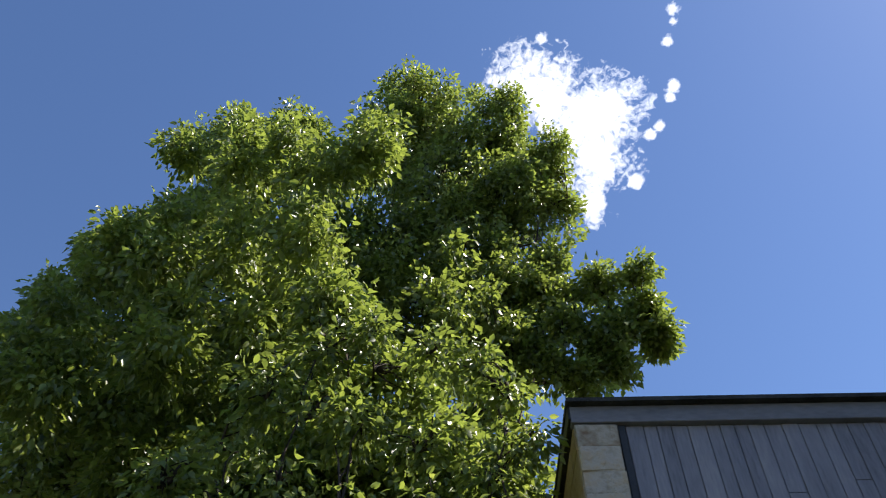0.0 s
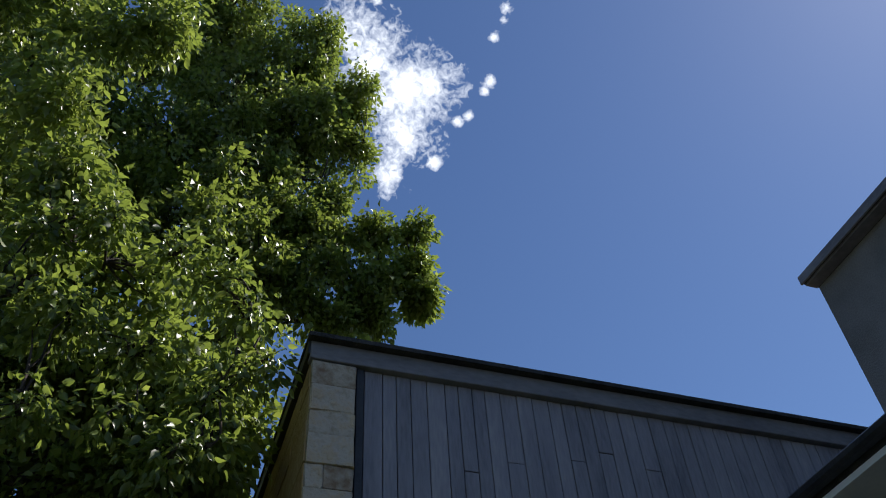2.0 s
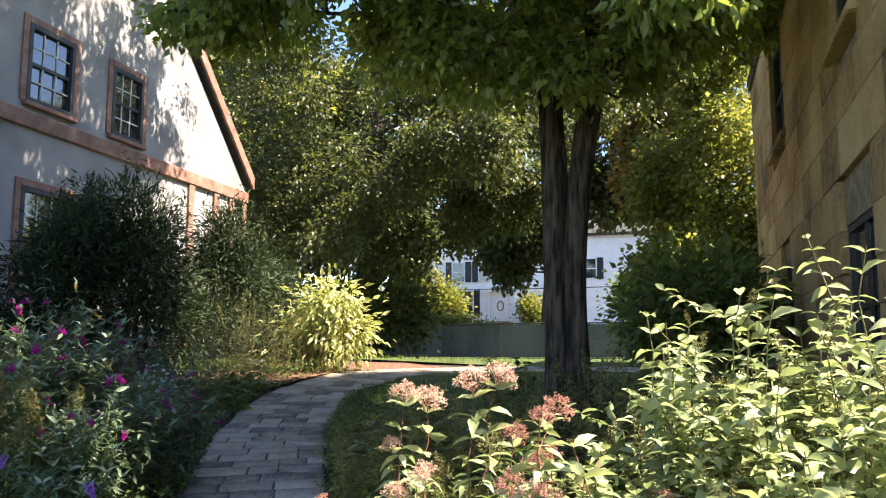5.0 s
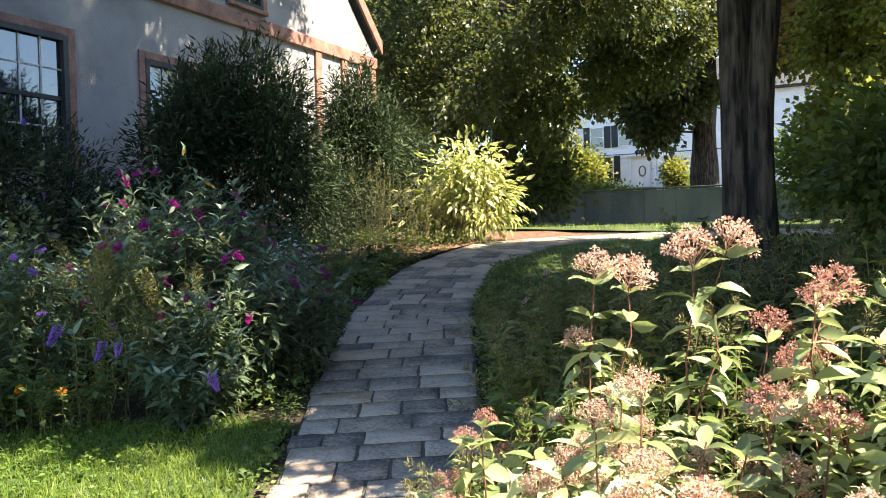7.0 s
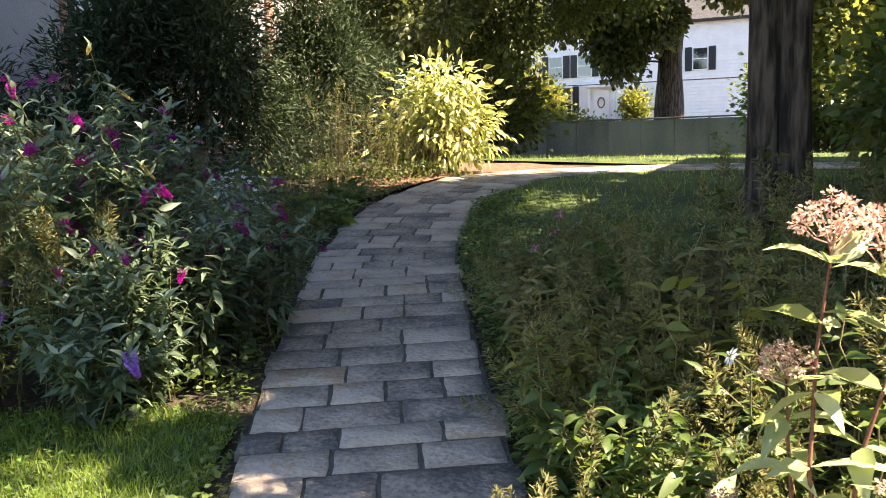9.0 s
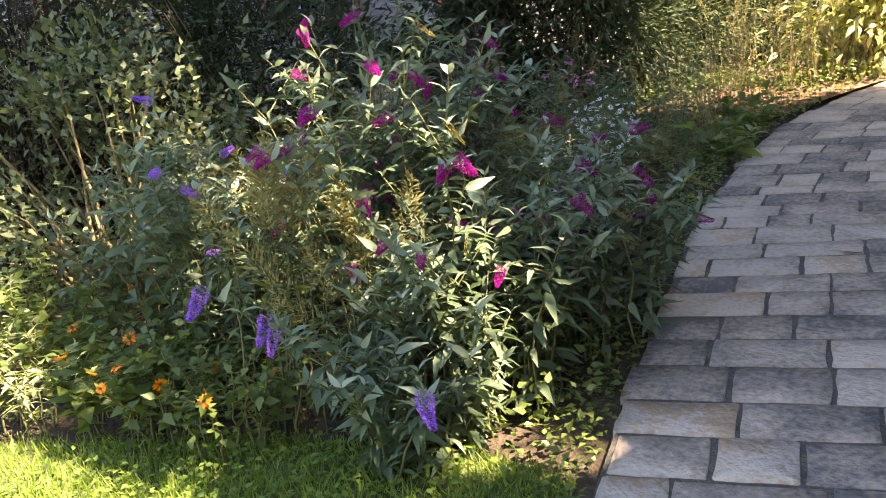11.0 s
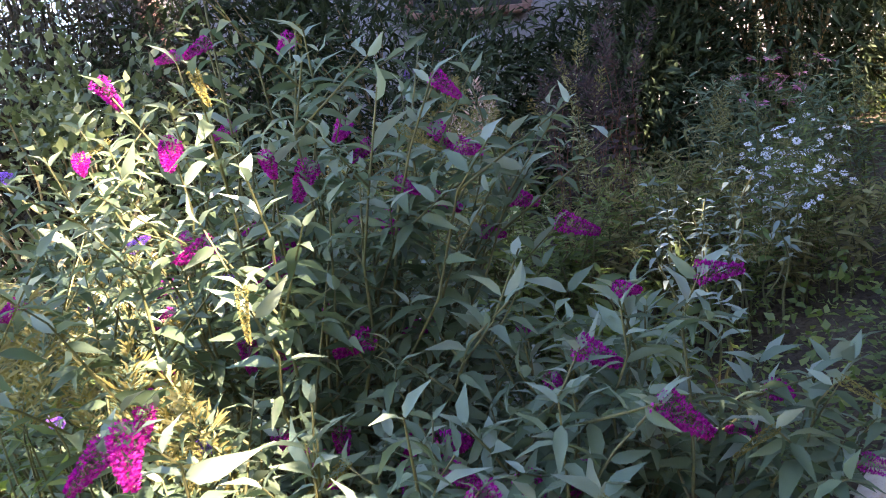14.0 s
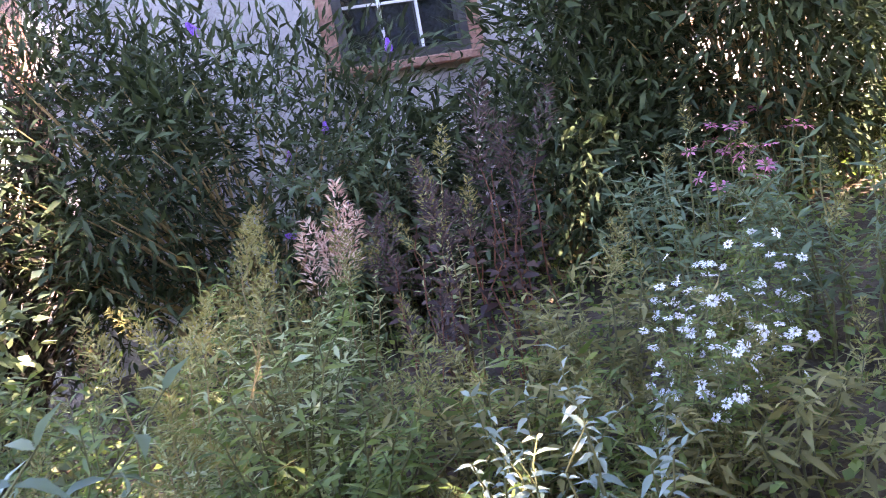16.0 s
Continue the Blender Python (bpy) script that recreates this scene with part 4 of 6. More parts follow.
CROWN = [((1.81, 6.6, 15.53), (0.85, 0.85, 0.85), 1.05), ((2.79, 6.6, 14.66), (0.87, 0.87, 0.87), 1.08), ((3.57, 6.6, 15.04), (0.5, 0.6, 0.5), 0.52), ((4.12, 6.6, 13.49), (0.56, 0.6, 0.56), 0.6), ((4.39, 6.6, 12.46), (0.37, 0.6, 0.37), 0.4),
         ((3.39, 6.6, 12.49), (0.87, 0.87, 0.87), 1.08), ((2.24, 6.6, 13.02), (0.89, 0.89, 0.89), 1.13), ((1.19, 6.6, 14.32), (0.64, 0.64, 0.64), 0.7), ((0.82, 6.6, 13.59), (0.51, 0.6, 0.51), 0.54), ((-1.71, 7.1, 15.39), (0.56, 0.6, 0.56), 0.6),
         ((-2.55, 7.1, 14.81), (0.42, 0.6, 0.42), 0.44), ((-0.47, 6.6, 14.57), (0.46, 0.6, 0.46), 0.48), ((0.02, 6.6, 13.43), (0.62, 0.62, 0.62), 0.67), ((-1.34, 7.1, 13.83), (0.76, 0.76, 0.76), 0.88), ((-2.24, 7.1, 12.66), (0.62, 0.62, 0.62), 0.68),
         ((-2.87, 7.1, 12.06), (0.51, 0.6, 0.51), 0.54), ((-3.37, 7.1, 11.49), (0.4, 0.6, 0.4), 0.43), ((-2.21, 7.1, 11.32), (0.78, 0.78, 0.78), 0.91), ((-1.2, 7.1, 11.87), (0.88, 0.88, 0.88), 1.1), ((0.22, 6.6, 11.52), (0.83, 0.83, 0.83), 1.01),
         ((1.31, 6.6, 11.49), (0.82, 0.82, 0.82), 0.99), ((2.57, 6.6, 11.04), (0.8, 0.8, 0.8), 0.95), ((3.75, 6.6, 11.28), (0.59, 0.6, 0.59), 0.63), ((-3.67, 7.1, 10.44), (0.43, 0.6, 0.43), 0.46), ((-3.93, 7.1, 9.72), (0.38, 0.6, 0.38), 0.41),
         ((-2.87, 7.1, 9.81), (0.73, 0.73, 0.73), 0.84), ((-1.68, 7.1, 9.79), (0.89, 0.89, 0.89), 1.12), ((-3.89, 7.1, 8.96), (0.36, 0.6, 0.36), 0.4), ((-3.18, 7.1, 8.74), (0.7, 0.7, 0.7), 0.8), ((-3.15, 7.1, 7.79), (0.51, 0.6, 0.51), 0.53),
         ((-2.17, 7.1, 8.52), (0.85, 0.85, 0.85), 1.04), ((-0.92, 7.1, 8.49), (0.82, 0.82, 0.82), 0.99), ((-0.4, 7.1, 10.23), (0.71, 0.71, 0.71), 0.8), ((0.72, 6.6, 9.94), (0.67, 0.67, 0.67), 0.74), ((1.88, 6.6, 9.68), (0.74, 0.74, 0.74), 0.85),
         ((3.04, 6.6, 9.88), (0.71, 0.71, 0.71), 0.8), ((4.05, 6.6, 10.1), (0.42, 0.6, 0.42), 0.45), ((4.54, 6.6, 10.2), (0.31, 0.35, 0.31), 0.39), ((5.19, 6.6, 10.31), (0.20, 0.35, 0.20), 0.31), ((5.13, 6.6, 9.59), (0.23, 0.35, 0.23), 0.33),
         ((5.28, 6.6, 9.14), (0.13, 0.35, 0.13), 0.27), ((4.53, 6.6, 9.16), (0.38, 0.35, 0.38), 0.47), ((4.71, 6.6, 8.63), (0.19, 0.35, 0.19), 0.3), ((3.92, 6.6, 8.96), (0.56, 0.6, 0.56), 0.59), ((4.15, 6.6, 8.45), (0.35, 0.6, 0.35), 0.38),
         ((3.12, 6.6, 8.67), (0.62, 0.62, 0.62), 0.67), ((-2, 7.1, 7.42), (0.72, 0.72, 0.72), 0.82), ((-0.92, 7.1, 7.39), (0.62, 0.62, 0.62), 0.67), ((-2.93, 7.1, 7.18), (0.49, 0.6, 0.49), 0.51), ((1.16, 3.72, 6.33), (0.29, 0.29, 0.29), 0.15, 0.85),
         ((1.57, 3.72, 6.5), (0.25, 0.25, 0.25), 0.13, 0.85), ((2.15, 3.72, 6.31), (0.24, 0.24, 0.24), 0.12, 0.85), ((2.54, 3.72, 6.14), (0.24, 0.24, 0.24), 0.12, 0.85), ((2.8, 3.72, 5.75), (0.19, 0.19, 0.19), 0.1, 0.85), ((2.75, 3.72, 5.22), (0.18, 0.18, 0.18), 0.1, 0.85),
         ((2.98, 3.72, 5.32), (0.1, 0.1, 0.1), 0.07, 0.85), ((2.57, 3.72, 4.87), (0.23, 0.23, 0.23), 0.12, 0.85), ((2.03, 3.72, 5.21), (0.28, 0.28, 0.28), 0.15, 0.85), ((1.53, 3.72, 5.5), (0.29, 0.29, 0.29), 0.15, 0.85), ((1.11, 3.72, 5.58), (0.29, 0.29, 0.29), 0.15, 0.85),
         ((0.7, 3.72, 5.79), (0.26, 0.26, 0.26), 0.13, 0.85), ((0.92, 3.72, 4.91), (0.28, 0.28, 0.28), 0.14, 0.85), ((1.42, 3.72, 4.69), (0.27, 0.27, 0.27), 0.14, 0.85), ((1.97, 3.72, 4.58), (0.23, 0.23, 0.23), 0.12, 0.85), ((2.41, 3.72, 4.41), (0.18, 0.18, 0.18), 0.1, 0.85),
         ((2.66, 3.72, 4.54), (0.15, 0.15, 0.15), 0.08, 0.85), ((1.08, 3.72, 4.27), (0.19, 0.19, 0.19), 0.1, 0.85), ((0.3, 4.0, 5.5), (0.3, 0.25, 0.28), 0.14, 0.85), ((-0.1, 4.0, 5.1), (0.28, 0.25, 0.26), 0.13, 0.85), ((0.45, 4.0, 4.75), (0.26, 0.25, 0.24), 0.12, 0.85), ((-0.1, 4.0, 4.3), (0.22, 0.22, 0.2), 0.1, 0.85), ((0.3, 4.0, 4.1), (0.2, 0.2, 0.18), 0.09, 0.85), ((2.08, 3.4, 2.98), (0.24, 0.2, 0.11), 0.13, 0.85), ((2.3, 3.25, 2.86), (0.14, 0.16, 0.09), 0.07, 0.85), ((1.43, 6.95, 8.31), (2.5, 2.08, 2.7), 7.5),
         ((1.59, 4.95, 5.73), (1.04, 0.5, 0.62), 1.2), ((2.7, 5.2, 5.4), (0.55, 0.8, 0.7), 1.9), ((0.4, 6.2, 3.75), (0.9, 0.5, 0.4), 0.5), ((1.5, 6.3, 3.55), (0.6, 0.5, 0.35), 0.4), ((0.43, 4.59, 5.19), (0.94, 0.83, 0.62), 0.7), ((-1.16, 5.89, 4.61), (1.35, 1.14, 0.52), 2.2), ((1.92, 6.95, 4.44), (0.73, 1.04, 0.73), 0.5),
         ((0.12, 7.9, 4.59), (1.56, 1.04, 0.83), 2.2), ((-2.11, 5.7, 4.25), (0.6, 0.52, 0.3), 0.6), ((-2.0, 5.8, 5.3), (1.0, 0.8, 0.6), 1.3), ((-0.6, 5.8, 5.6), (1.0, 0.7, 0.6), 1.2), ((0.22, 6.33, 4.15), (1.35, 0.94, 0.42), 2.0), ((1.92, 6.11, 4.09), (0.83, 0.83, 0.52), 1.4), ((0.96, 6.77, 3.69), (0.73, 0.52, 0.31), 0.35),
         ((2.45, 9.35, 5.39), (1.35, 1.25, 0.83), 3.4), ((1.5, 8.18, 5.34), (1.04, 0.94, 0.62), 2.2), ((-2.68, 8.62, 7.96), (1.04, 1.04, 0.94), 1.0), ((-3.19, 10.42, 9.67), (1.35, 1.25, 1.35), 1.3), ((-2.88, 11.5, 11.25), (1.66, 1.46, 1.77), 1.7),
         ((-4.22, 11.39, 8.26), (1.35, 1.46, 1.25), 1.4), ((-1.65, 8.41, 11.04), (1.25, 0.94, 1.46), 1.0), ((2.12, 5.6, 5.76), (1.04, 0.83, 0.73), 1.7), ((-1.54, 9.68, 10.16), (1.35, 1.46, 1.25), 1.6), ((-1.43, 11.3, 10.93), (1.35, 1.25, 1.35), 1.4),
         ((1.64, 4.42, 5.45), (1.04, 0.3, 0.62), 2.0), ((1.5, 4.45, 4.5), (0.9, 0.28, 0.4), 1.1), ((2.55, 4.45, 5.0), (0.4, 0.28, 0.6), 0.9), ((1.2, 4.5, 6.4), (1.1, 0.3, 0.5), 1.4), ((0.32, 4.45, 5.2), (0.94, 0.3, 0.62), 1.9), ((0.96, 6.7, 5.39), (1.46, 1.04, 0.83), 3.0), ((2.34, 7.31, 5.84), (1.04, 1.04, 0.94), 2.2), ((-0.42, 6.69, 5.6), (1.25, 1.04, 0.73), 2.4),
         ((2.66, 8.31, 4.71), (0.52, 0.94, 0.62), 0.4), ((3.15, 7.06, 5.08), (0.14, 0.3, 0.16), 0.12), ((3.15, 8.7, 5.15), (0.14, 0.3, 0.16), 0.12)]
# the low boughs hang in a slanting row, each one farther out than the next
for i, (c, r, w, *fine) in enumerate(CROWN):
    if fine and c[2] > 3.5:
        k = 1 - 0.032 * max(0.0, 2.7 - c[0]) - 0.045 * max(0.0, 5.3 - c[2])
        CROWN[i] = ((2.3 + k * (c[0] - 2.3), -1.8 + k * (c[1] + 1.8), 1.1 + k * (c[2] - 1.1)), r, w, *fine)
# foliage between neighbouring lobes, and the crown's depth on its garden side
FAR = [lb for lb in CROWN if lb[0][2] > 7.2 and lb[0][1] < 7.2 and lb[1][0] < 1]
CROWN_FILL = []
for a, b in itertools.combinations(FAR, 2):
    (ca, ra, _), (cb, rb2, _) = a, b
    gap = math.dist(ca, cb)
    if 0.75 * (ra[0] + rb2[0]) < gap < 1.25 * (ra[0] + rb2[0]):
        r = (0.36 if ca[0] + cb[0] < 7.4 else 0.24) * (ra[0] + rb2[0])
        CROWN_FILL.append((tuple((p + q) / 2 for p, q in zip(ca, cb)), (r, r, r * 1.2), 0.45 * r))
for k in (0.66, 0.8, 1.2):
    for c, r, w in FAR:
        if (k > 1 and c[0] < 3.5 or c[0] < 1.2) and (k > 0.7 or c[2] > 8.6):
            CROWN_FILL.append(((1.9 + k * (c[0] - 1.9), -1.8 + k * (c[1] + 1.8), 1.05 + k * (c[2] - 1.05)), tuple((0.9 if k < 1 else 1.1) * k * q for q in r), (0.25 if k < 0.7 else 0.42 if k < 1 else 0.6) * w))
tree("maple_tree", "large maple in full green leaf with twin trunks", (0.97, 7.3, 0.45),
     [[(0.92, 7.3, 0.42, 0.21), (0.9, 7.3, 0.82, 0.15), (0.885, 7.3, 1.62, 0.13), (0.89, 7.3, 2.82, 0.125), (0.8, 7.4, 4.42, 0.12), (0.55, 7.5, 6.72, 0.1), (0.35, 7.5, 9.72, 0.06)],
      [(1.06, 7.35, 0.42, 0.19), (1.07, 7.3, 0.92, 0.14), (1.07, 7.3, 1.72, 0.125), (1.15, 7.3, 2.82, 0.12), (1.37, 7.3, 4.22, 0.11), (1.75, 7.2, 7.02, 0.1), (2.05, 7, 10.7, 0.06)]],
     CROWN,
     15500, 25, 0.105, "broad", MAPLE, 21, 0.14, 0.75, bough=0.36, limb=0.55, fill=CROWN_FILL)
tree("maple_tree", "dark broad tree with low hanging boughs behind the lawn", (-5.87, 19.3, 0.85),
     [[(-5.875, 19.3, 0.4991, 0.4), (-5.875, 19.3, 2.149, 0.3), (-5.775, 19.3, 5.149, 0.25), (-5.375, 19.3, 9.649, 0.1)]],
     [((-5.96, 18.94, 8.14), (4.5, 3.5, 4.0), 4), ((-2.64, 18.51, 7.15), (2.6, 2.5, 2.8), 2), ((-3.41, 17.63, 4.6), (2.6, 2.0, 1.3), 1.3), ((-7.41, 17.59, 4.75), (2.2, 2, 1.4), 1), ((-0.46, 19.5, 7.73), (2.2, 2.2, 2.6), 1.4), ((-4.5, 18.25, 12.13), (3, 3, 2), 1.3), ((-5.39, 17.46, 3.57), (1.8, 1.2, 0.8), 0.7), ((-2.01, 18.02, 4.94), (1.5, 1.2, 0.8), 0.6), ((-3.8, 15.4, 5.09), (1.7, 1.2, 1.0), 0.8), ((-1.6, 15.09, 5.7), (1.5, 1.2, 1.0), 0.7), ((-4.98, 15.27, 3.46), (0.9, 0.9, 0.9), 0.4)],
     1700, 56, 0.125, "broad", DARKLEAF, 22, 0.34, bough=0.7)
tree("street_tree", "tall street tree beyond the fence", (-3.25, 34.32, 1.22),
     [[(-3.25, 34.32, 0.8733, 0.8), (-3.20, 34.32, 2.423, 0.55), (-3.15, 34.32, 5.423, 0.45), (-2.85, 34.32, 10.42, 0.3), (-2.85, 34.32, 14.42, 0.12)]],
     [((-2.95, 33.34, 10.89), (5.0, 4, 4.0), 3), ((-6.11, 33.3, 7.15), (1.9, 1.8, 1.6), 0.9), ((-0.12, 33.52, 7.83), (2.0, 2, 1.7), 0.9), ((1.01, 34.25, 13.48), (4, 4, 3), 2), ((-5.08, 32.8, 5.5), (0.8, 0.9, 1.0), 0.4), ((-4.87, 32.87, 4.5), (0.45, 0.6, 0.5), 0.15), ((-3.79, 32.78, 5.95), (0.8, 0.8, 0.6), 0.3)],
     760, 90, 0.24, "spray", DARKLEAF, 23, 0.6, bough=0.9)
tree("garden_tree", "light green tree beyond the shaded lawn", (3.01, 21.87, 0.78),
     [[(3.008, 21.87, 0.5261, 0.25), (3.008, 21.87, 2.876, 0.18), (3.208, 21.87, 6.876, 0.1)]],
     [((2.75, 21.62, 5.87), (2.0, 2, 2.4), 2), ((1.99, 20.75, 3.11), (1.2, 1.2, 1.2), 1), ((4.17, 21.72, 4.09), (1.4, 1.4, 1.4), 1), ((3.12, 21.47, 8.87), (1.6, 1.6, 1.6), 1)],
     420, 70, 0.15, "spray", YELLOWLEAF, 24, 0.4, bough=0.7)
tree("garden_tree", "tree with leaves turning ochre beyond the lawn", (1.76, 27.86, 0.86),
     [[(1.763, 27.86, 0.6074, 0.25), (1.763, 27.86, 4.157, 0.18), (1.863, 27.86, 9.157, 0.1)]],
     [((2.09, 27.56, 7.15), (2.2, 2, 2.2), 2), ((3.66, 27.42, 10.17), (2.4, 2, 2.2), 1.5)], 260, 55, 0.26, "spray", RUSTLEAF, 25, 0.5, bough=0.7)
tree("garden_tree", "yellow-green tree behind the stucco house", (-13.94, 28.75, 0.72),
     [[(-13.94, 28.75, 0.4738, 0.4), (-13.94, 28.75, 5.024, 0.3), (-13.74, 28.75, 11.02, 0.12)]],
     [((-13.54, 28.32, 9.52), (3.6, 3, 3.6), 3), ((-11.99, 27.5, 5.99), (2.2, 2, 1.8), 1), ((-15.58, 28.13, 12.99), (3, 3, 3), 1.5), ((-10.08, 29.22, 12.1), (3, 2.5, 2.5), 1.2)], 480, 55, 0.3, "spray", YELLOWLEAF, 26, 0.6, bough=0.7)
tree("street_tree", "slim tree with grey trunk by the fence", (-9.75, 29.08, 0.79),
     [[(-9.746, 29.08, 0.4374, 0.42), (-9.746, 29.08, 2.287, 0.34), (-9.646, 29.08, 5.087, 0.26), (-9.446, 29.08, 9.087, 0.1)]],
     [((-10.03, 28.42, 8.06), (3.0, 2.5, 3.0), 2), ((-7.99, 28.06, 5.46), (1.8, 1.6, 1.2), 0.8), ((-12, 28.51, 5.84), (1.8, 1.6, 1.4), 0.8)], 330, 55, 0.28, "spray", DARKLEAF, 27, 0.55, bough=0.7)

# ---------------------------------------------------------------- shrubs built of clumps


def shrub(name, label, base, lobes, clumps, per, leaf, shape, mat, seed, spread=0.16, stems=14, droop=0.2, category="shrub", stem_mat=None, shoots=0):
    rng = np.random.default_rng(seed)
    z = ground_z(*base)
    e = thing(name, (*base, z), label, category)
    o = np.array([*base, z])
    wts = np.array([w for *_, w in lobes], float)
    pick = rng.choice(len(lobes), clumps, p=wts / wts.sum())
    d = rng.normal(0, 1, (clumps, 3))
    d /= np.linalg.norm(d, axis=1)[:, None]
    cen = np.array([lobes[i][0] for i in pick], float) + d * (rng.uniform(0.2, 1, clumps) ** 0.4)[:, None] * np.array([lobes[i][1] for i in pick], float)
    cen[:, 2] = np.maximum(cen[:, 2], 0.08)
    paths = []
    for c in cen[:stems * 3]:
        foot = np.array([rng.normal(0, 0.12), rng.normal(0, 0.12), -0.04])
        paths.append(tapered(bent(foot, c, 0.06, 6, rng, 0.02), 0.014, 0.003))
    put("stemwork", mesh_from("stemwork", *tubes(paths, 5)), stem_mat or DRY_STEM, e, kind="stuff")
    n = clumps * per
    idx = np.repeat(np.arange(clumps), per)
    off = rng.normal(0, 1, (n, 3)) * spread
    way = off / spread * 0.6 + d[idx] * 0.5 + rng.normal(0, 0.4, (n, 3))
    way[:, 2] += 0.25 - droop
    pos, size = cen[idx] + off, leaf * rng.uniform(0.6, 1.25, n)
    if shoots:
        top = np.argsort(-(d[:, 2] + rng.normal(0, 0.35, clumps)))[:shoots]
        up = np.column_stack([rng.normal(0, 0.22, shoots), rng.normal(0, 0.22, shoots), np.ones(shoots)])
        run = rng.uniform(0.2, 0.6, shoots)
        step = np.linspace(0, 1, 24)
        pos2 = (cen[top][:, None] + (up * run[:, None])[:, None] * step[None, :, None]).reshape(-1, 3)
        way2 = np.repeat(up, 24, axis=0) * 0.7 + rng.normal(0, 0.6, (len(pos2), 3))
        pos, way, size = np.vstack([pos, pos2]), np.vstack([way, way2]), np.concatenate([size, leaf * rng.uniform(0.6, 1.1, len(pos2))])
    put("foliage", mesh_from("foliage", *leaf_field(pos, way, size, shape, rng, 0.6)), mat, e, kind="stuff")
    return e


shrub("cream_shrub", "cream-edged dogwood shrub glowing in the sun", (-2.55, 9.4), [((0, 0, 0.5), (0.5, 0.45, 0.42), 3), ((-0.15, 0, 0.82), (0.3, 0.3, 0.22), 1.1), ((0.2, 0, 0.9), (0.2, 0.25, 0.2), 0.7), ((0.36, -0.08, 0.4), (0.27, 0.3, 0.32), 0.9), ((-0.42, 0, 0.35), (0.22, 0.3, 0.28), 0.7)], 105, 22, 0.115, "ovate", CREAMLEAF, 31, 0.13, 16, droop=0.75)
shrub("evergreen_shrub", "tall dark evergreen shrub against the stucco house", (-4.62, 7.8), [((0, 0, 1.0), (0.9, 0.85, 0.95), 3), ((0, 0, 1.9), (0.6, 0.6, 0.6), 1.5), ((0.5, -0.2, 1.5), (0.4, 0.4, 0.6), 0.9), ((-0.6, -0.3, 1.5), (0.4, 0.4, 0.6), 0.9), ((-0.2, -0.95, 0.95), (0.55, 0.55, 0.9), 1.2), ((0.0, -0.8, 1.6), (0.35, 0.35, 0.5), 0.5)], 600, 46, 0.11, "narrow", EVERGREEN, 32, 0.13, 20, shoots=150)
shrub("evergreen_shrub", "narrow dark shrub at the house corner", (-4.3, 9.6), [((0, 0, 0.95), (0.55, 0.5, 0.9), 2), ((0.3, 1.0, 0.8), (0.5, 0.6, 0.7), 1), ((0, 0.1, 1.7), (0.35, 0.35, 0.5), 0.7), ((0.4, 0.2, 1.3), (0.25, 0.3, 0.4), 0.4)], 340, 50, 0.105, "narrow", EVERGREEN, 33, 0.12, 16, shoots=120)
shrub("evergreen_shrub", "low dark shrub filling the border before the house wall", (-4.8, 6.7), [((0, 0, 0.5), (0.7, 0.8, 0.5), 2), ((-0.4, 0.6, 0.5), (0.5, 0.6, 0.4), 0.8)], 190, 46, 0.10, "narrow", EVERGREEN, 42, 0.13, 14, shoots=15)
shrub("evergreen_shrub", "low dark shrub under the house corner", (-4.5, 8.6), [((0, 0, 0.5), (0.6, 0.7, 0.5), 2), ((0.3, 0.5, 0.6), (0.4, 0.5, 0.4), 0.8)], 170, 46, 0.10, "narrow", EVERGREEN, 43, 0.13, 14, shoots=50)
shrub("evergreen_shrub", "dark twiggy shrub below the house window", (-5.3, 5.1), [((0, 0, 0.9), (0.8, 1.2, 0.8), 3), ((0.1, -0.9, 1.2), (0.6, 0.8, 0.7), 1.5), ((0, 0.8, 0.6), (0.6, 0.5, 0.45), 0.8)], 350, 48, 0.10, "narrow", EVERGREEN, 34, 0.14, 50, shoots=55)
shrub("twiggy_shrub", "tall brown twiggy shrub, thin leaves darkened for canopy shade", (-5.6, 3.4), [((0, 0, 1.1), (0.9, 1.0, 1.0), 3), ((0.2, -0.3, 1.9), (0.7, 0.8, 0.6), 1.5), ((0, 0.8, 1.4), (0.6, 0.6, 0.9), 1)], 360, 40, 0.07, "narrow", TWIGLEAF, 44, 0.16, 110, shoots=90, stem_mat=BARK)
shrub("evergreen_shrub", "large dark shrub closing the garden beside the house", (-7.0, 1.9), [((0, 0, 1.2), (1.6, 1.4, 1.3), 3), ((0, -1.2, 1.1), (1.4, 1.2, 1.2), 2), ((0.3, 0.6, 2.0), (1.1, 1.0, 0.9), 1.5)], 520, 46, 0.12, "narrow", EVERGREEN, 45, 0.2, 30, shoots=90)
shrub("box_shrub", "rounded small-leaved shrub with patches of sun", (-4.1, 3.4), [((0, 0, 0.7), (1.0, 0.8, 0.7), 3), ((-0.6, -0.5, 0.8), (0.8, 0.8, 0.6), 1.5)], 55, 110, 0.055, "broad", BOXLEAF, 35, 0.1, 20, shoots=40)
shrub("hedge", "clipped yellow-green hedge behind the fence", (-8.7, 32.4), [((0.6, 0, 1.05), (2.9, 0.6, 0.62), 1), ((-3, 0, 1.0), (3, 0.6, 0.6), 1)], 420, 40, 0.13, "spray", YELLOWLEAF, 36, 0.16, 10, category="hedge")
shrub("garden_shrub", "round green shrub in front of the white house", (-8.2, 56.3), [((0, 0, 0.9), (0.7, 0.6, 1.0), 1)], 60, 40, 0.22, "spray", YELLOWLEAF, 37, 0.25, 6)
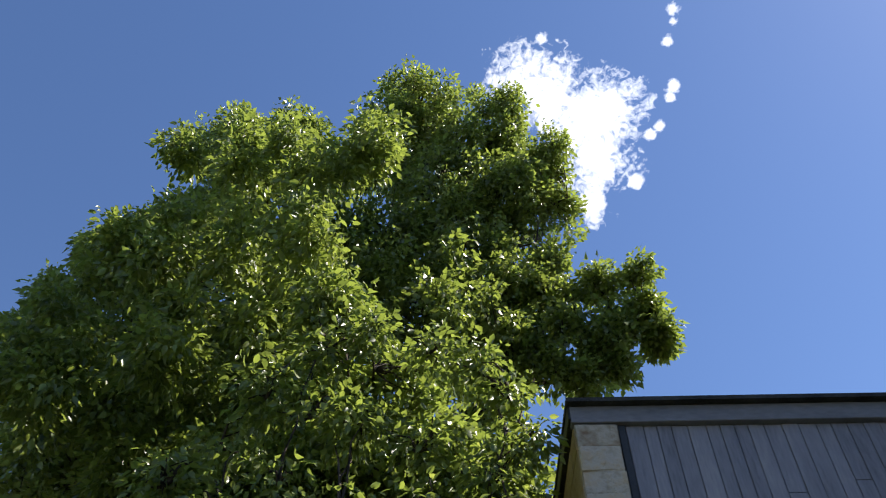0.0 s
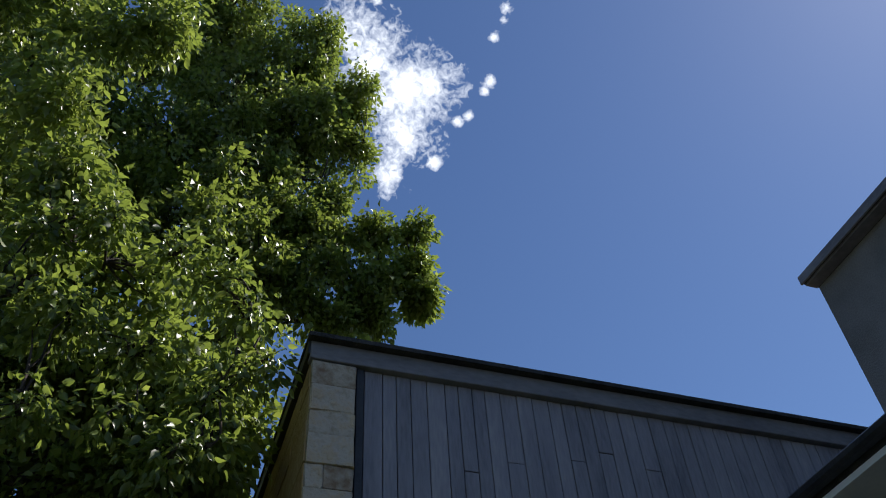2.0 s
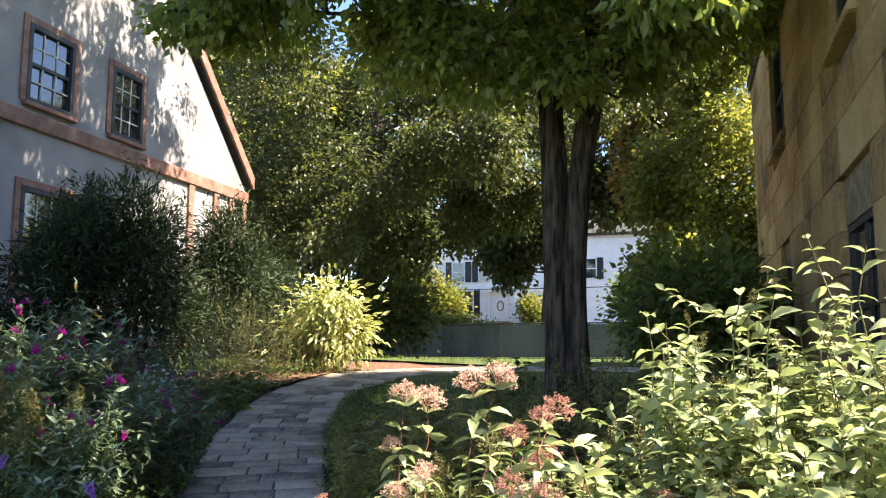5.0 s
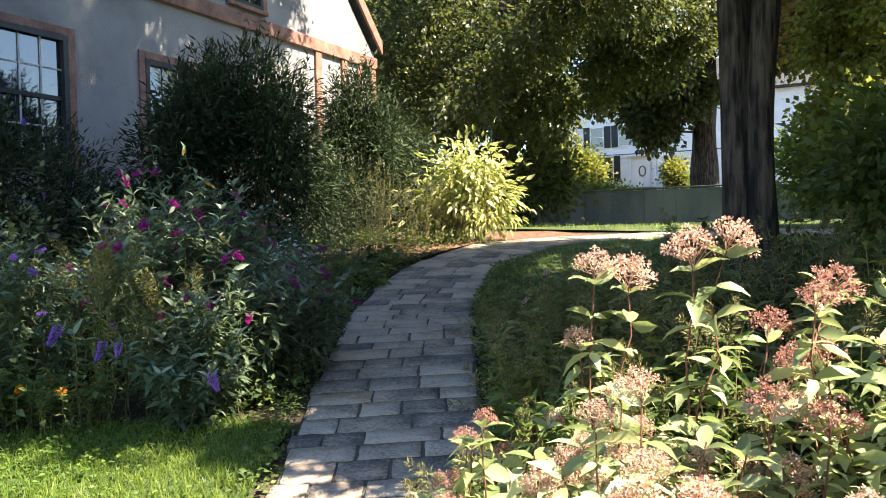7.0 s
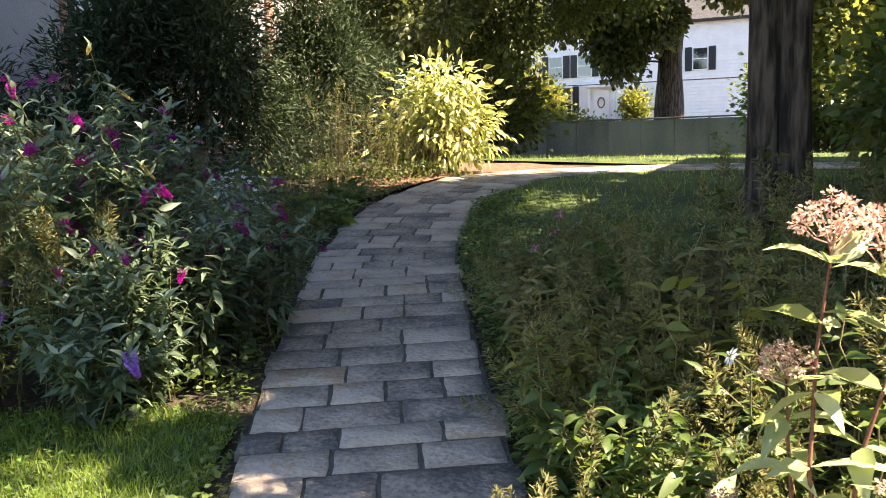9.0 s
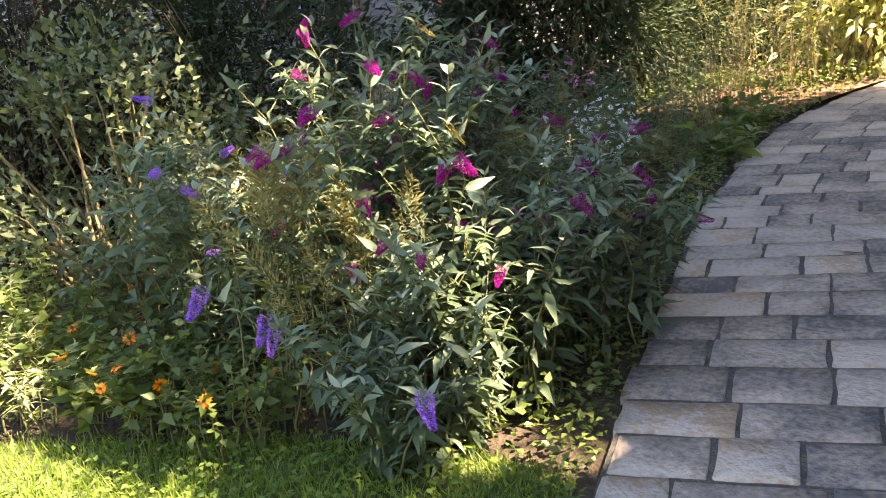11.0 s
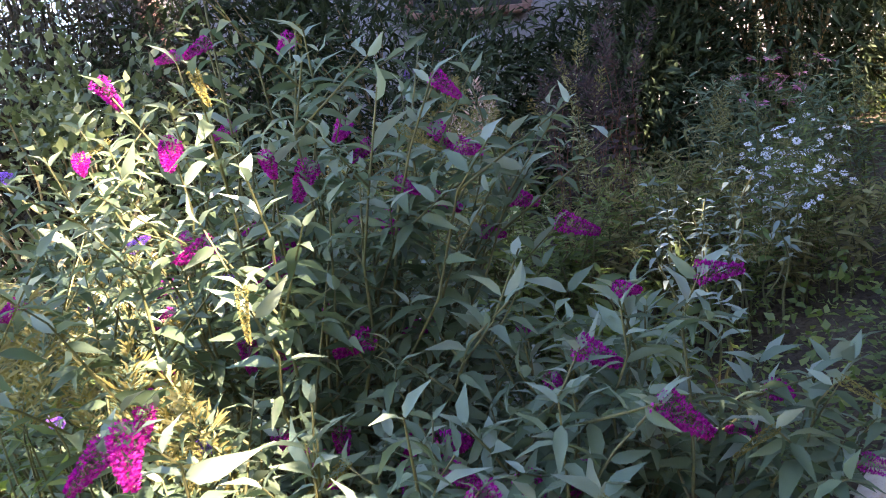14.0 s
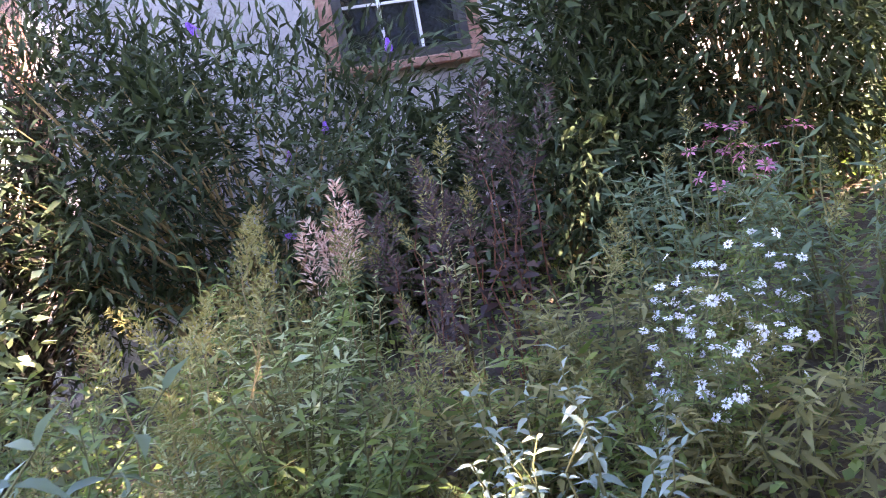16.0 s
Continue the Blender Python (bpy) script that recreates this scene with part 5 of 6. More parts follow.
shrub("garden_shrub", "loose yellow-green bush by the white house", (-15.2, 54.5), [((0, 0, 1.7), (2.2, 1, 1.7), 1.4), ((-2.0, 0, 1.5), (1.8, 1, 1.5), 1), ((1.4, -0.3, 1.0), (1.4, 0.8, 1.0), 0.7)], 260, 50, 0.24, "spray", YELLOWLEAF, 38, 0.35, 8)
shrub("rhododendron", "dark broad-leaved shrub at the foot of the barn", (2.25, 8.4), [((0, 0, 0.8), (0.7, 0.7, 0.6), 2), ((0.2, 0.8, 1.0), (0.6, 0.7, 0.7), 1)], 170, 34, 0.13, "broad", GARDEN, 39, 0.16, 12)
shrub("understory_shrub", "dim green shrubs under the far trees", (-8.0, 17), [((0, 0, 1.0), (2.2, 1.2, 1.0), 1), ((2.5, 1.5, 1.0), (1.6, 1, 0.9), 0.6)], 200, 45, 0.16, "spray", DARKLEAF, 40, 0.25, 12)
shrub("understory_shrub", "green shrubs by the fence beyond the maple", (2.2, 23.5), [((0, 0, 1.6), (1.9, 1.0, 1.6), 1.6), ((-1.2, 0.5, 1.2), (0.8, 0.8, 1.2), 0.6), ((0.9, 0.2, 3.1), (1.4, 1.0, 1.2), 1), ((3.0, 0.3, 1.4), (1.6, 1.0, 1.4), 1)], 330, 60, 0.15, "spray", GARDEN, 41, 0.28, 24)

# ---------------------------------------------------------------- flowers, each kind built once


def flower_mesh(kind, seed, mat):
    """panicle: drooping cone of florets; dome: flat-topped cluster; daisy: ray flower; plume: feathery spike."""
    rng = np.random.default_rng(seed)
    if kind == "panicle":
        n = 760
        t = rng.random(n) ** 0.85
        a = rng.uniform(0, 2 * np.pi, n)
        r = (0.030 * np.clip(1.1 - t, 0, 1) ** 0.75 * np.clip(t * 9 + 0.35, 0, 1) + 0.0015) * np.sqrt(rng.uniform(0.45, 1, n))
        bow = 0.02 * t * t
        pos = np.column_stack([r * np.cos(a) + bow, r * np.sin(a), t * 0.13])
        way = np.column_stack([np.cos(a), np.sin(a), rng.uniform(-0.2, 0.6, n)])
        v, f = leaf_field(pos, way, 0.0078 * rng.uniform(0.7, 1.3, n), "spray", rng, 1.0)
    elif kind == "dome":
        k = 17
        ca, cq = np.arange(k) * 2.4 + rng.normal(0, 0.2, k), np.sqrt((np.arange(k) + 0.3) / k)
        hub = np.column_stack([0.1 * cq * np.cos(ca), 0.1 * cq * np.sin(ca), 0.135 - 0.075 * cq ** 2 + rng.normal(0, 0.012, k)])
        stalks = tubes([[((0, 0, 0.03 * (i % 3)), 0.0022), (h * [0.55, 0.55, 0.6], 0.0018), (h, 0.0014)] for i, h in enumerate(hub)], 3)
        n = k * 34
        d = rng.normal(0, 1, (n, 3)) + [0, 0, 0.4]
        d /= np.linalg.norm(d, axis=1)[:, None]
        pos = np.repeat(hub, 34, axis=0) + d * 0.025 * rng.uniform(0.3, 1, (n, 1)) * rng.uniform(0.7, 1.3, k).repeat(34)[:, None]
        v, f = leaf_field(pos, d, 0.0125 * rng.uniform(0.6, 1.3, n), "spray", rng, 1.0)
        q4 = stalks[1]
        tri = np.vstack([q4[:, [0, 1, 2]], q4[:, [0, 2, 3]]])
        v, f = joined([(v, f), (stalks[0], tri)])
    elif kind == "daisy":
        n = 13
        a = np.linspace(0, 2 * np.pi, n, endpoint=False)
        pos = np.column_stack([0.004 * np.cos(a), 0.004 * np.sin(a), np.zeros(n)])
        way = np.column_stack([np.cos(a), np.sin(a), rng.uniform(-0.35, 0.15, n)])
        v, f = leaf_field(pos, way, 0.024, "petal", rng, 0.1)
    else:
        n = 160
        t = rng.random(n)
        a = rng.uniform(0, 2 * np.pi, n)
        r = 0.05 * np.sin(np.pi * (0.15 + 0.85 * t))
        pos = np.column_stack([r * np.cos(a) * rng.random(n), r * np.sin(a) * rng.random(n), t * 0.26])
        way = np.column_stack([np.cos(a), np.sin(a), np.full(n, 0.9)])
        v, f = leaf_field(pos, way, 0.028 * rng.uniform(0.6, 1.3, n), "lance", rng, 1.0)
    me = mesh_from(kind, v, f)
    me.materials.append(mat)
    return me


F_MAGENTA = [flower_mesh("panicle", s, MAGENTA) for s in (1, 2, 3)]
F_VIOLET = [flower_mesh("panicle", s, VIOLET) for s in (4, 5)]
F_SPENT = [flower_mesh("panicle", s, SPENT) for s in (20, 21)]
for me in F_SPENT:
    me.transform(Matrix.Diagonal((0.42, 0.42, 1.25, 1)))
F_BUSH = F_MAGENTA + F_SPENT
F_DUSTY = [flower_mesh("dome", s, DUSTY) for s in (6, 7)]
F_RUBY = [flower_mesh("dome", s, RUBY) for s in (8, 9)]
F_WHITE = [flower_mesh("daisy", s, WHITEPETAL) for s in (10, 11)]
F_PINK = [flower_mesh("daisy", s, PINK) for s in (12, 13)]
F_ORANGE = [flower_mesh("daisy", s, ORANGE) for s in (14,)]
F_PLUME = [flower_mesh("plume", s, DUSTY) for s in (15,)]
F_GOLD = [flower_mesh("plume", s, YELLOWFLOWER) for s in (16, 17)]
F_SEED = [flower_mesh("plume", s, DRYLEAF) for s in (18,)]
F_PLUM = [flower_mesh("plume", s, PLUMLEAF) for s in (19,)]


def perennial(name, label, base, seed, stems, height, spread, leaf, shape, mat, stem_mat=None, nodes=9, whorl=2, start=0.25, droop=0.3, flowers=(), flower_name="flower", odds=1.0, size=1.0, nod=0.0, foot=0.1,
              thick=0.005, category="plant", sides=0, group="", even=0.7, tip_mat=None, ends=()):
    """Stems that rise from a foot and arch outwards, leaves in pairs or whorls at their nodes, flowers at the tips and side shoots.
    ends: where the first stems end, each with a flower."""
    rng = np.random.default_rng(seed)
    e = thing(name, (base[0], base[1], ground_z(*base)), label, category, group)
    paths, pos, way, scl, tips, young = [], [], [], [], [], []
    for i in range(stems):
        a = rng.uniform(0, 2 * np.pi)
        q = math.sqrt(rng.random())
        h = height * rng.uniform(even, 1.05) * (1 - 0.25 * q * q)
        p0 = np.array([foot * q * math.cos(a), foot * q * math.sin(a), -0.03])
        p2 = np.array([spread * q * math.cos(a), spread * q * math.sin(a), h])
        if i < len(ends):
            p2 = np.array(ends[i]) - np.array(e.location)
            h = p2[2]
        p1 = np.array([0.35 * p2[0] + 0.3 * p0[0], 0.35 * p2[1] + 0.3 * p0[1], 0.62 * h])
        t = np.linspace(0, 1, 8)[:, None]
        curve = (1 - t) ** 2 * p0 + 2 * t * (1 - t) * p1 + t * t * p2
        curve[1:] += rng.normal(0, 0.012, (7, 3))
        paths.append(tapered(curve, thick, thick * 0.35))
        shoots = [(curve, 1.0)]
        for _ in range(sides):
            k = rng.integers(3, 7)
            out = np.array([rng.normal(0, 1), rng.normal(0, 1), 0.9])
            out /= np.linalg.norm(out)
            c2 = curve[k] + out * np.linspace(0, 1, 5)[:, None] * rng.uniform(0.12, 0.3) * height
            paths.append(tapered(c2, thick * 0.6, thick * 0.25))
            shoots.append((c2, 0.75))
        for c, sc in shoots:
            arc = np.linspace(start if sc == 1.0 else 0.15, 0.98, nodes if sc == 1.0 else max(3, nodes // 2))
            turn = rng.uniform(0, 3)
            for u in arc:
                k = u * (len(c) - 1)
                j = min(int(k), len(c) - 2)
                pt = c[j] + (c[j + 1] - c[j]) * (k - j)
                turn += 1.57 + rng.normal(0, 0.2)
                for w in range(whorl):
                    b = turn + w * 2 * np.pi / whorl
                    pos.append(pt)
                    young.append(bool(u > 0.83))
                    way.append((math.cos(b), math.sin(b), rng.normal(0.35, 0.25) - droop + 0.5 * (u > 0.9)))
                    scl.append(leaf * sc * rng.uniform(0.5, 1.25) * (1.0 if u < 0.75 else 1.35 - 0.6 * u))
            tips.append((c[-1], c[-1] - c[-2], i if i < len(ends) and sc == 1.0 else -1))
    put("stemwork", mesh_from("stemwork", *tubes(paths, 4)), stem_mat or STEM, e, kind="stuff")
    pos, way, scl, young = np.array(pos), np.array(way), np.array(scl), np.array(young)
    if tip_mat:
        way[young] += [0, 0, 0.55]
        v, f = leaf_field(pos[young], way[young], scl[young], shape, rng, 0.5)
        put("young_leaves", mesh_from("young_leaves", v, f, True), tip_mat, e, "pale silvery young leaves", kind="stuff")
        pos, way, scl = pos[~young], way[~young], scl[~young]
    v, f = leaf_field(pos, way, scl, shape, rng, 0.45)
    put("foliage", mesh_from("foliage", v, f, True), mat, e, kind="stuff")
    if flowers:
        for tip, d, told in tips:
            if rng.random() > odds and told < 0:
                continue
            fl = put(flower_name, flowers[rng.integers(len(flowers)) if told < 0 else told % 2], None, e)
            d = Vector(d).normalized()
            d = (d + Vector((rng.normal(0, 0.25), rng.normal(0, 0.25), -nod))).normalized()
            s = size * rng.uniform(0.75, 1.2)
            fl.matrix_local = Matrix.Translation(Vector(tip) - d * 0.01) @ d.to_track_quat("Z", "Y").to_matrix().to_4x4() @ Matrix.Scale(s, 4)
    return e


# left border, path side
bush = dict(leaf=0.1, shape="willow", mat=BUDDLEIA, tip_mat=PALETIP, nodes=13, whorl=2, start=0.12, droop=0.4, thick=0.0052, category="shrub", flower_name="flower_spike")
TOP_SPIKES = [(-2.45, 3.91, 1.42), (-2.07, 3.43, 1.32), (-1.83, 4.0, 1.15), (-1.89, 3.09, 0.97), (-1.69, 2.99, 0.94), (-2.04, 3.34, 1.19), (-1.81, 3.49, 1.2), (-1.72, 3.88, 1.06), (-1.8, 3.74, 1.1), (-2.3, 3.6, 1.4)]
SIDE_SPIKES = [(-1.21, 3.33, 0.88), (-1.44, 3.2, 0.65), (-1.33, 3.24, 0.62), (-1.14, 4.0, 0.75), (-1.38, 4.03, 0.8)]
perennial("butterfly_bush", "butterfly bush with grey-green leaves and magenta flower spikes", (-2.05, 3.7), 51, 58, 1.36, 0.68, flowers=F_BUSH, odds=0.22, nod=1.1, size=0.6, sides=3, foot=0.25, ends=TOP_SPIKES, **bush)
perennial("butterfly_bush", "low side of the butterfly bush spilling over the path", (-1.5, 3.6), 52, 44, 0.76, 0.46, flowers=F_BUSH, odds=0.14, nod=1.3, size=0.6, sides=3, foot=0.25, ends=SIDE_SPIKES, **bush)
perennial("butterfly_bush", "silvery butterfly bush by the path edge", (-1.5, 4.15), 53, 44, 0.74, 0.46, flowers=F_BUSH, odds=0.08, nod=0.9, size=0.55, sides=2, foot=0.25, ends=[(-1.3, 4.2, 0.87), (-1.37, 4.13, 0.86)], **bush)
perennial("butterfly_bush", "violet butterfly bush with long leaves", (-2.75, 3.3), 54, 40, 0.98, 0.66, flowers=F_VIOLET, odds=0.06, nod=0.8, size=0.55, sides=2, foot=0.25, ends=[(-2.85, 3.14, 1.15), (-2.5, 3.0, 0.9)], **bush)
perennial("butterfly_bush", "butterfly bush near the lawn edge with one hanging spike", (-1.5, 3.28), 55, 26, 0.42, 0.36, flowers=F_VIOLET, odds=0.0, nod=1.8, size=0.8, sides=2, foot=0.2, ends=[(-1.2, 3.1, 0.27), (-1.85, 3.0, 0.42), (-2.03, 2.87, 0.52), (-1.64, 2.89, 0.44)], **bush)
perennial("butterfly_bush", "tall violet butterfly bush against the house", (-4.95, 5.55), 56, 26, 1.15, 0.5, flowers=F_VIOLET, odds=0.12, nod=0.5, size=0.6, sides=2, foot=0.25, ends=[(-4.82, 4.9, 2.0), (-5.2, 5.9, 1.85)], **bush)
for i, (x, y) in enumerate([(-2.1, 2.95), (-2.4, 2.85)]):
    perennial("marigold", "orange marigolds among green leaves at the border's edge", (x, y), 60 + i, 15, 0.42, 0.3, 0.055, "broad", GARDEN, nodes=9, flowers=F_ORANGE, odds=0.15, size=1.0, foot=0.15, sides=1, category="flower", group="marigolds")
for i, (x, y, h) in enumerate([(-2.2, 3.2, 0.95), (-2.0, 3.15, 0.85), (-1.8, 3.35, 0.7)]):
    perennial("goldenrod", "fading goldenrod with dull yellow plumes", (x, y), 65 + i, 9, h, 0.22, 0.07, "narrow", GARDEN, nodes=12, whorl=2, flowers=F_GOLD, odds=0.75, foot=0.15, category="flower", group="goldenrods")
for i, (x, y) in enumerate([(-2.74, 5.88), (-2.85, 6.05), (-2.58, 5.66)]):
    perennial("white_aster", "white asters with thin stems", (x, y), 70 + i, 15, 0.56, 0.18, 0.05, "narrow", GARDEN, nodes=9, flowers=F_WHITE, odds=0.75, size=0.62, sides=4, foot=0.15, category="flower", thick=0.003, group="asters")
for i, (x, y) in enumerate([(-3.72, 7.03), (-4.15, 7.3), (-3.95, 6.95)]):
    perennial("coneflower", "pink coneflowers on tall stems", (x, y), 75 + i, 9, 0.66, 0.24, 0.09, "narrow", GARDEN, nodes=6, start=0.1, flowers=F_PINK, odds=0.9, size=1.5, foot=0.15, category="flower", group="coneflowers")
for i, (x, y, h) in enumerate([(-3.68, 5.8, 1.0), (-3.4, 5.55, 0.95), (-3.25, 5.2, 0.75), (-3.55, 5.35, 0.85)]):
    perennial("plum_perennial", "dark plum-leaved perennial with tall spires", (x, y), 80 + i, 5, h, 0.16, 0.06, "broad", PLUMLEAF, stem_mat=RED_STEM, nodes=14, whorl=2, flowers=F_PLUM, odds=0.8, foot=0.12, category="plant", group="plum perennials")
for i, (x, y) in enumerate([(-4.04, 5.16)]):
    perennial("astilbe", "faded pink astilbe plume caught by the sun", (x, y), 84 + i, 9, 0.72, 0.1, 0.08, "broad", GARDEN, nodes=6, start=0.1, flowers=F_PLUME, odds=0.8, size=1.1, foot=0.12, category="flower", group="astilbes")
for i, (x, y, h, m) in enumerate([(-2.91, 4.75, 0.75, GARDEN), (-3.02, 4.26, 0.85, GARDEN), (-3.32, 4.71, 0.8, PALELEAF), (-3.07, 3.76, 0.9, DRYLEAF), (-3.46, 3.90, 1.0, GARDEN), (-3.33, 6.28, 0.8, BUDDLEIA), (-2.94, 6.60, 0.7, BUDDLEIA), (-3.0, 5.7, 0.6, DRYLEAF), (-2.7, 5.35, 0.5, GARDEN), (-2.45, 5.75, 0.4, DRYLEAF), (-3.71, 4.76, 0.9, GARDEN), (-2.85, 5.21, 0.6, DRYLEAF)]):
    perennial("border_perennial", "leafy border perennial past its bloom", (x, y), 90 + i, 25, h, 0.42, 0.085, "narrow", m, nodes=12, whorl=2, flowers=F_SEED, odds=0.14, size=0.6, foot=0.22, sides=1, group="border perennials")
for i, (x, y, h) in enumerate([(-2.76, 7.32, 0.95), (-2.84, 7.89, 1.05), (-2.83, 8.44, 1.0), (-2.67, 6.80, 0.8), (-3.22, 7.66, 1.1), (-3.30, 8.31, 1.15), (-2.88, 8.91, 0.9), (-3.47, 8.98, 1.1)]):
    perennial("dry_stem_clump", "clump of tall thin yellowing stems", (x, y), 110 + i, 24, h * 0.9, 0.28, 0.055, "narrow", GARDEN if i % 3 else YELLOWLEAF, stem_mat=DRY_STEM, nodes=9, whorl=1, flowers=F_SEED, odds=0.3, size=0.45, foot=0.25, thick=0.003, group="dry stems")
for i, (x, y, h) in enumerate([(-3.56, 5.43, 1.0), (-3.39, 4.72, 1.0), (-2.75, 4.45, 0.95), (-3.05, 4.6, 0.9), (-3.75, 5.1, 0.95)]):
    perennial("mugwort", "tall grey-green spires with small yellowing leaves", (x, y), 300 + i, 6, h, 0.14, 0.06, "narrow", DRYLEAF if i % 2 else PALELEAF, stem_mat=DRY_STEM, nodes=24, whorl=2, start=0.1, droop=0.1, flowers=F_GOLD, odds=0.8, size=0.62, foot=0.1, thick=0.004, group="spires")
for i, (x, y, h) in enumerate([(-2.62, 4.5, 0.55), (-2.85, 4.35, 0.6), (-2.75, 4.75, 0.5), (-2.45, 4.3, 0.5)]):
    perennial("blue_green_plant", "soft blue-green leafy mound in the border", (x, y), 310 + i, 26, h, 0.22, 0.045, "broad", SILVER if i % 2 else GARDEN, nodes=16, whorl=2, start=0.1, droop=0.1, foot=0.16, thick=0.003, sides=1, group="blue-green mounds")
for i, (x, y) in enumerate([(-2.5, 4.82), (-2.35, 4.7), (-2.35, 6.5), (-2.5, 7.2)]):
    perennial("broad_leaf_plant", "low broad-leaved plant at the path edge", (x, y), 125 + i, 8, 0.3, 0.26, 0.14, "ovate", GARDEN, nodes=5, whorl=2, start=0.3, foot=0.12, group="broad-leaved plants")
for i, (x, y) in enumerate([(-2.55, 5.15), (-2.35, 5.3), (-2.2, 4.95)]):
    perennial("silver_sage", "silvery sage sprays leaning to the path", (x, y), 132 + i, 7, 0.68, 0.3, 0.055, "willow", SILVER, nodes=8, start=0.45, whorl=2, foot=0.1, category="plant", group="silver sages")

for i, (x, y, h, m) in enumerate([(-3.02, 2.96, 0.5, GARDEN), (-2.75, 3.53, 0.55, PALELEAF), (-3.39, 2.78, 0.6, GARDEN), (-3.49, 3.21, 0.7, GARDEN), (-3.92, 2.57, 0.6, PALELEAF), (-3.06, 3.43, 0.7, GARDEN), (-2.63, 2.82, 0.4, GARDEN), (-2.95, 2.63, 0.42, PALELEAF), (-3.33, 2.45, 0.5, GARDEN), (-2.37, 2.88, 0.34, GARDEN), (-2.65, 3.10, 0.45, GARDEN), (-3.78, 2.92, 0.6, GARDEN)]):
    perennial("border_perennial", "leafy sunlit perennial at the border's edge", (x, y), 210 + i, 11, h, 0.36, 0.08, "narrow" if i % 2 else "broad", m, nodes=10, whorl=2, flowers=F_ORANGE if i % 3 == 0 else (), odds=0.08, foot=0.2, sides=1, group="edge perennials")

# right border: joe-pye weed and tall pale plants in the sun, darker bed behind
for i, (x, y, h, n, fl, sz, ends) in enumerate([
        (1.30, 2.17, 1.2, 2, F_DUSTY, 0.95, [(1.323, 2.152, 0.87), (1.40, 2.2, 0.89)]), (1.07, 1.98, 1.2, 2, F_DUSTY, 0.8, [(1.083, 1.953, 0.81), (1.16, 2.0, 0.81)]), (1.02, 2.05, 1.0, 1, F_DUSTY, 0.5, [(1.05, 1.95, 0.67)]),
        (1.55, 1.75, 1.12, 3, F_RUBY, 0.75, [(1.5, 1.9, 0.69)]), (0.84, 1.74, 0.95, 3, F_RUBY, 0.55, [(0.868, 1.724, 0.49), (0.8, 1.66, 0.33)]), (0.78, 1.85, 0.78, 3, F_RUBY, 0.42, [(0.95, 1.95, 0.43)]), (1.28, 1.45, 0.95, 5, F_DUSTY, 0.8, [(1.3, 1.62, 0.59), (1.2, 1.55, 0.53)]),
        (1.04, 1.75, 0.82, 5, F_DUSTY, 0.55, ()), (1.72, 2.0, 1.12, 4, F_RUBY, 0.7, [(1.62, 1.85, 0.77)]), (1.2, 1.68, 0.95, 5, F_DUSTY, 0.6, ()), (1.82, 1.75, 1.1, 5, F_DUSTY, 0.7, ()), (0.92, 1.5, 0.64, 6, F_RUBY, 0.5, ()), (1.6, 1.3, 0.88, 6, F_DUSTY, 0.7, ()),
        (1.2, 1.25, 0.62, 6, F_RUBY, 0.55, ()), (1.48, 1.95, 0.88, 6, F_DUSTY, 0.55, ()), (1.0, 1.62, 0.72, 7, F_RUBY, 0.5, ()), (1.4, 1.68, 0.82, 7, F_DUSTY, 0.65, ()), (1.85, 1.45, 0.92, 6, F_DUSTY, 0.7, ())]):
    perennial("joe_pye_weed", "joe-pye weed with dusty pink flower heads and whorled leaves", (x, y), 140 + i, n + (n > 4) * 3, h, 0.08 + 0.02 * n, 0.115, "ovate", PALELEAF, stem_mat=RED_STEM, nodes=11, whorl=3, start=0.12, droop=0.35, flowers=fl, flower_name="flower_head", odds=0.42, size=sz * 0.7, foot=0.06, sides=1 if n > 2 else 0, even=0.8, thick=0.006, category="flower", group="joe-pye weeds", ends=ends)
for i, (x, y, h) in enumerate([(2.12, 1.95, 1.4), (2.75, 1.82, 1.6), (2.33, 1.87, 1.5), (2.48, 1.53, 1.35), (2.83, 1.49, 1.4), (2.01, 1.59, 1.15), (2.99, 2.07, 1.55), (2.05, 2.23, 1.3), (2.38, 1.17, 1.05), (3.05, 1.23, 1.2), (2.65, 2.16, 1.45), (2.04, 1.26, 0.9)]):
    perennial("tall_leafy_plant", "tall plant with drooping pale green leaves in sunlight", (x, y + 0.4), 150 + i, 14, h * 1.08, 0.26, 0.125, "ovate", PALELEAF, nodes=16, whorl=2, start=0.12, droop=0.35, flowers=F_SEED, odds=0.3, size=0.3, foot=0.14, thick=0.006, sides=1, group="tall pale plants")
for i, (x, y) in enumerate([(1.77, 2.36), (1.99, 2.56), (1.52, 2.44)]):
    perennial("feathery_plant", "fine-leaved bright green plant between the tall stems", (x, y), 166 + i, 22, 0.52, 0.22, 0.06, "narrow", PALELEAF, nodes=18, whorl=2, start=0.1, droop=0.1, foot=0.12, thick=0.003, group="feathery plants")
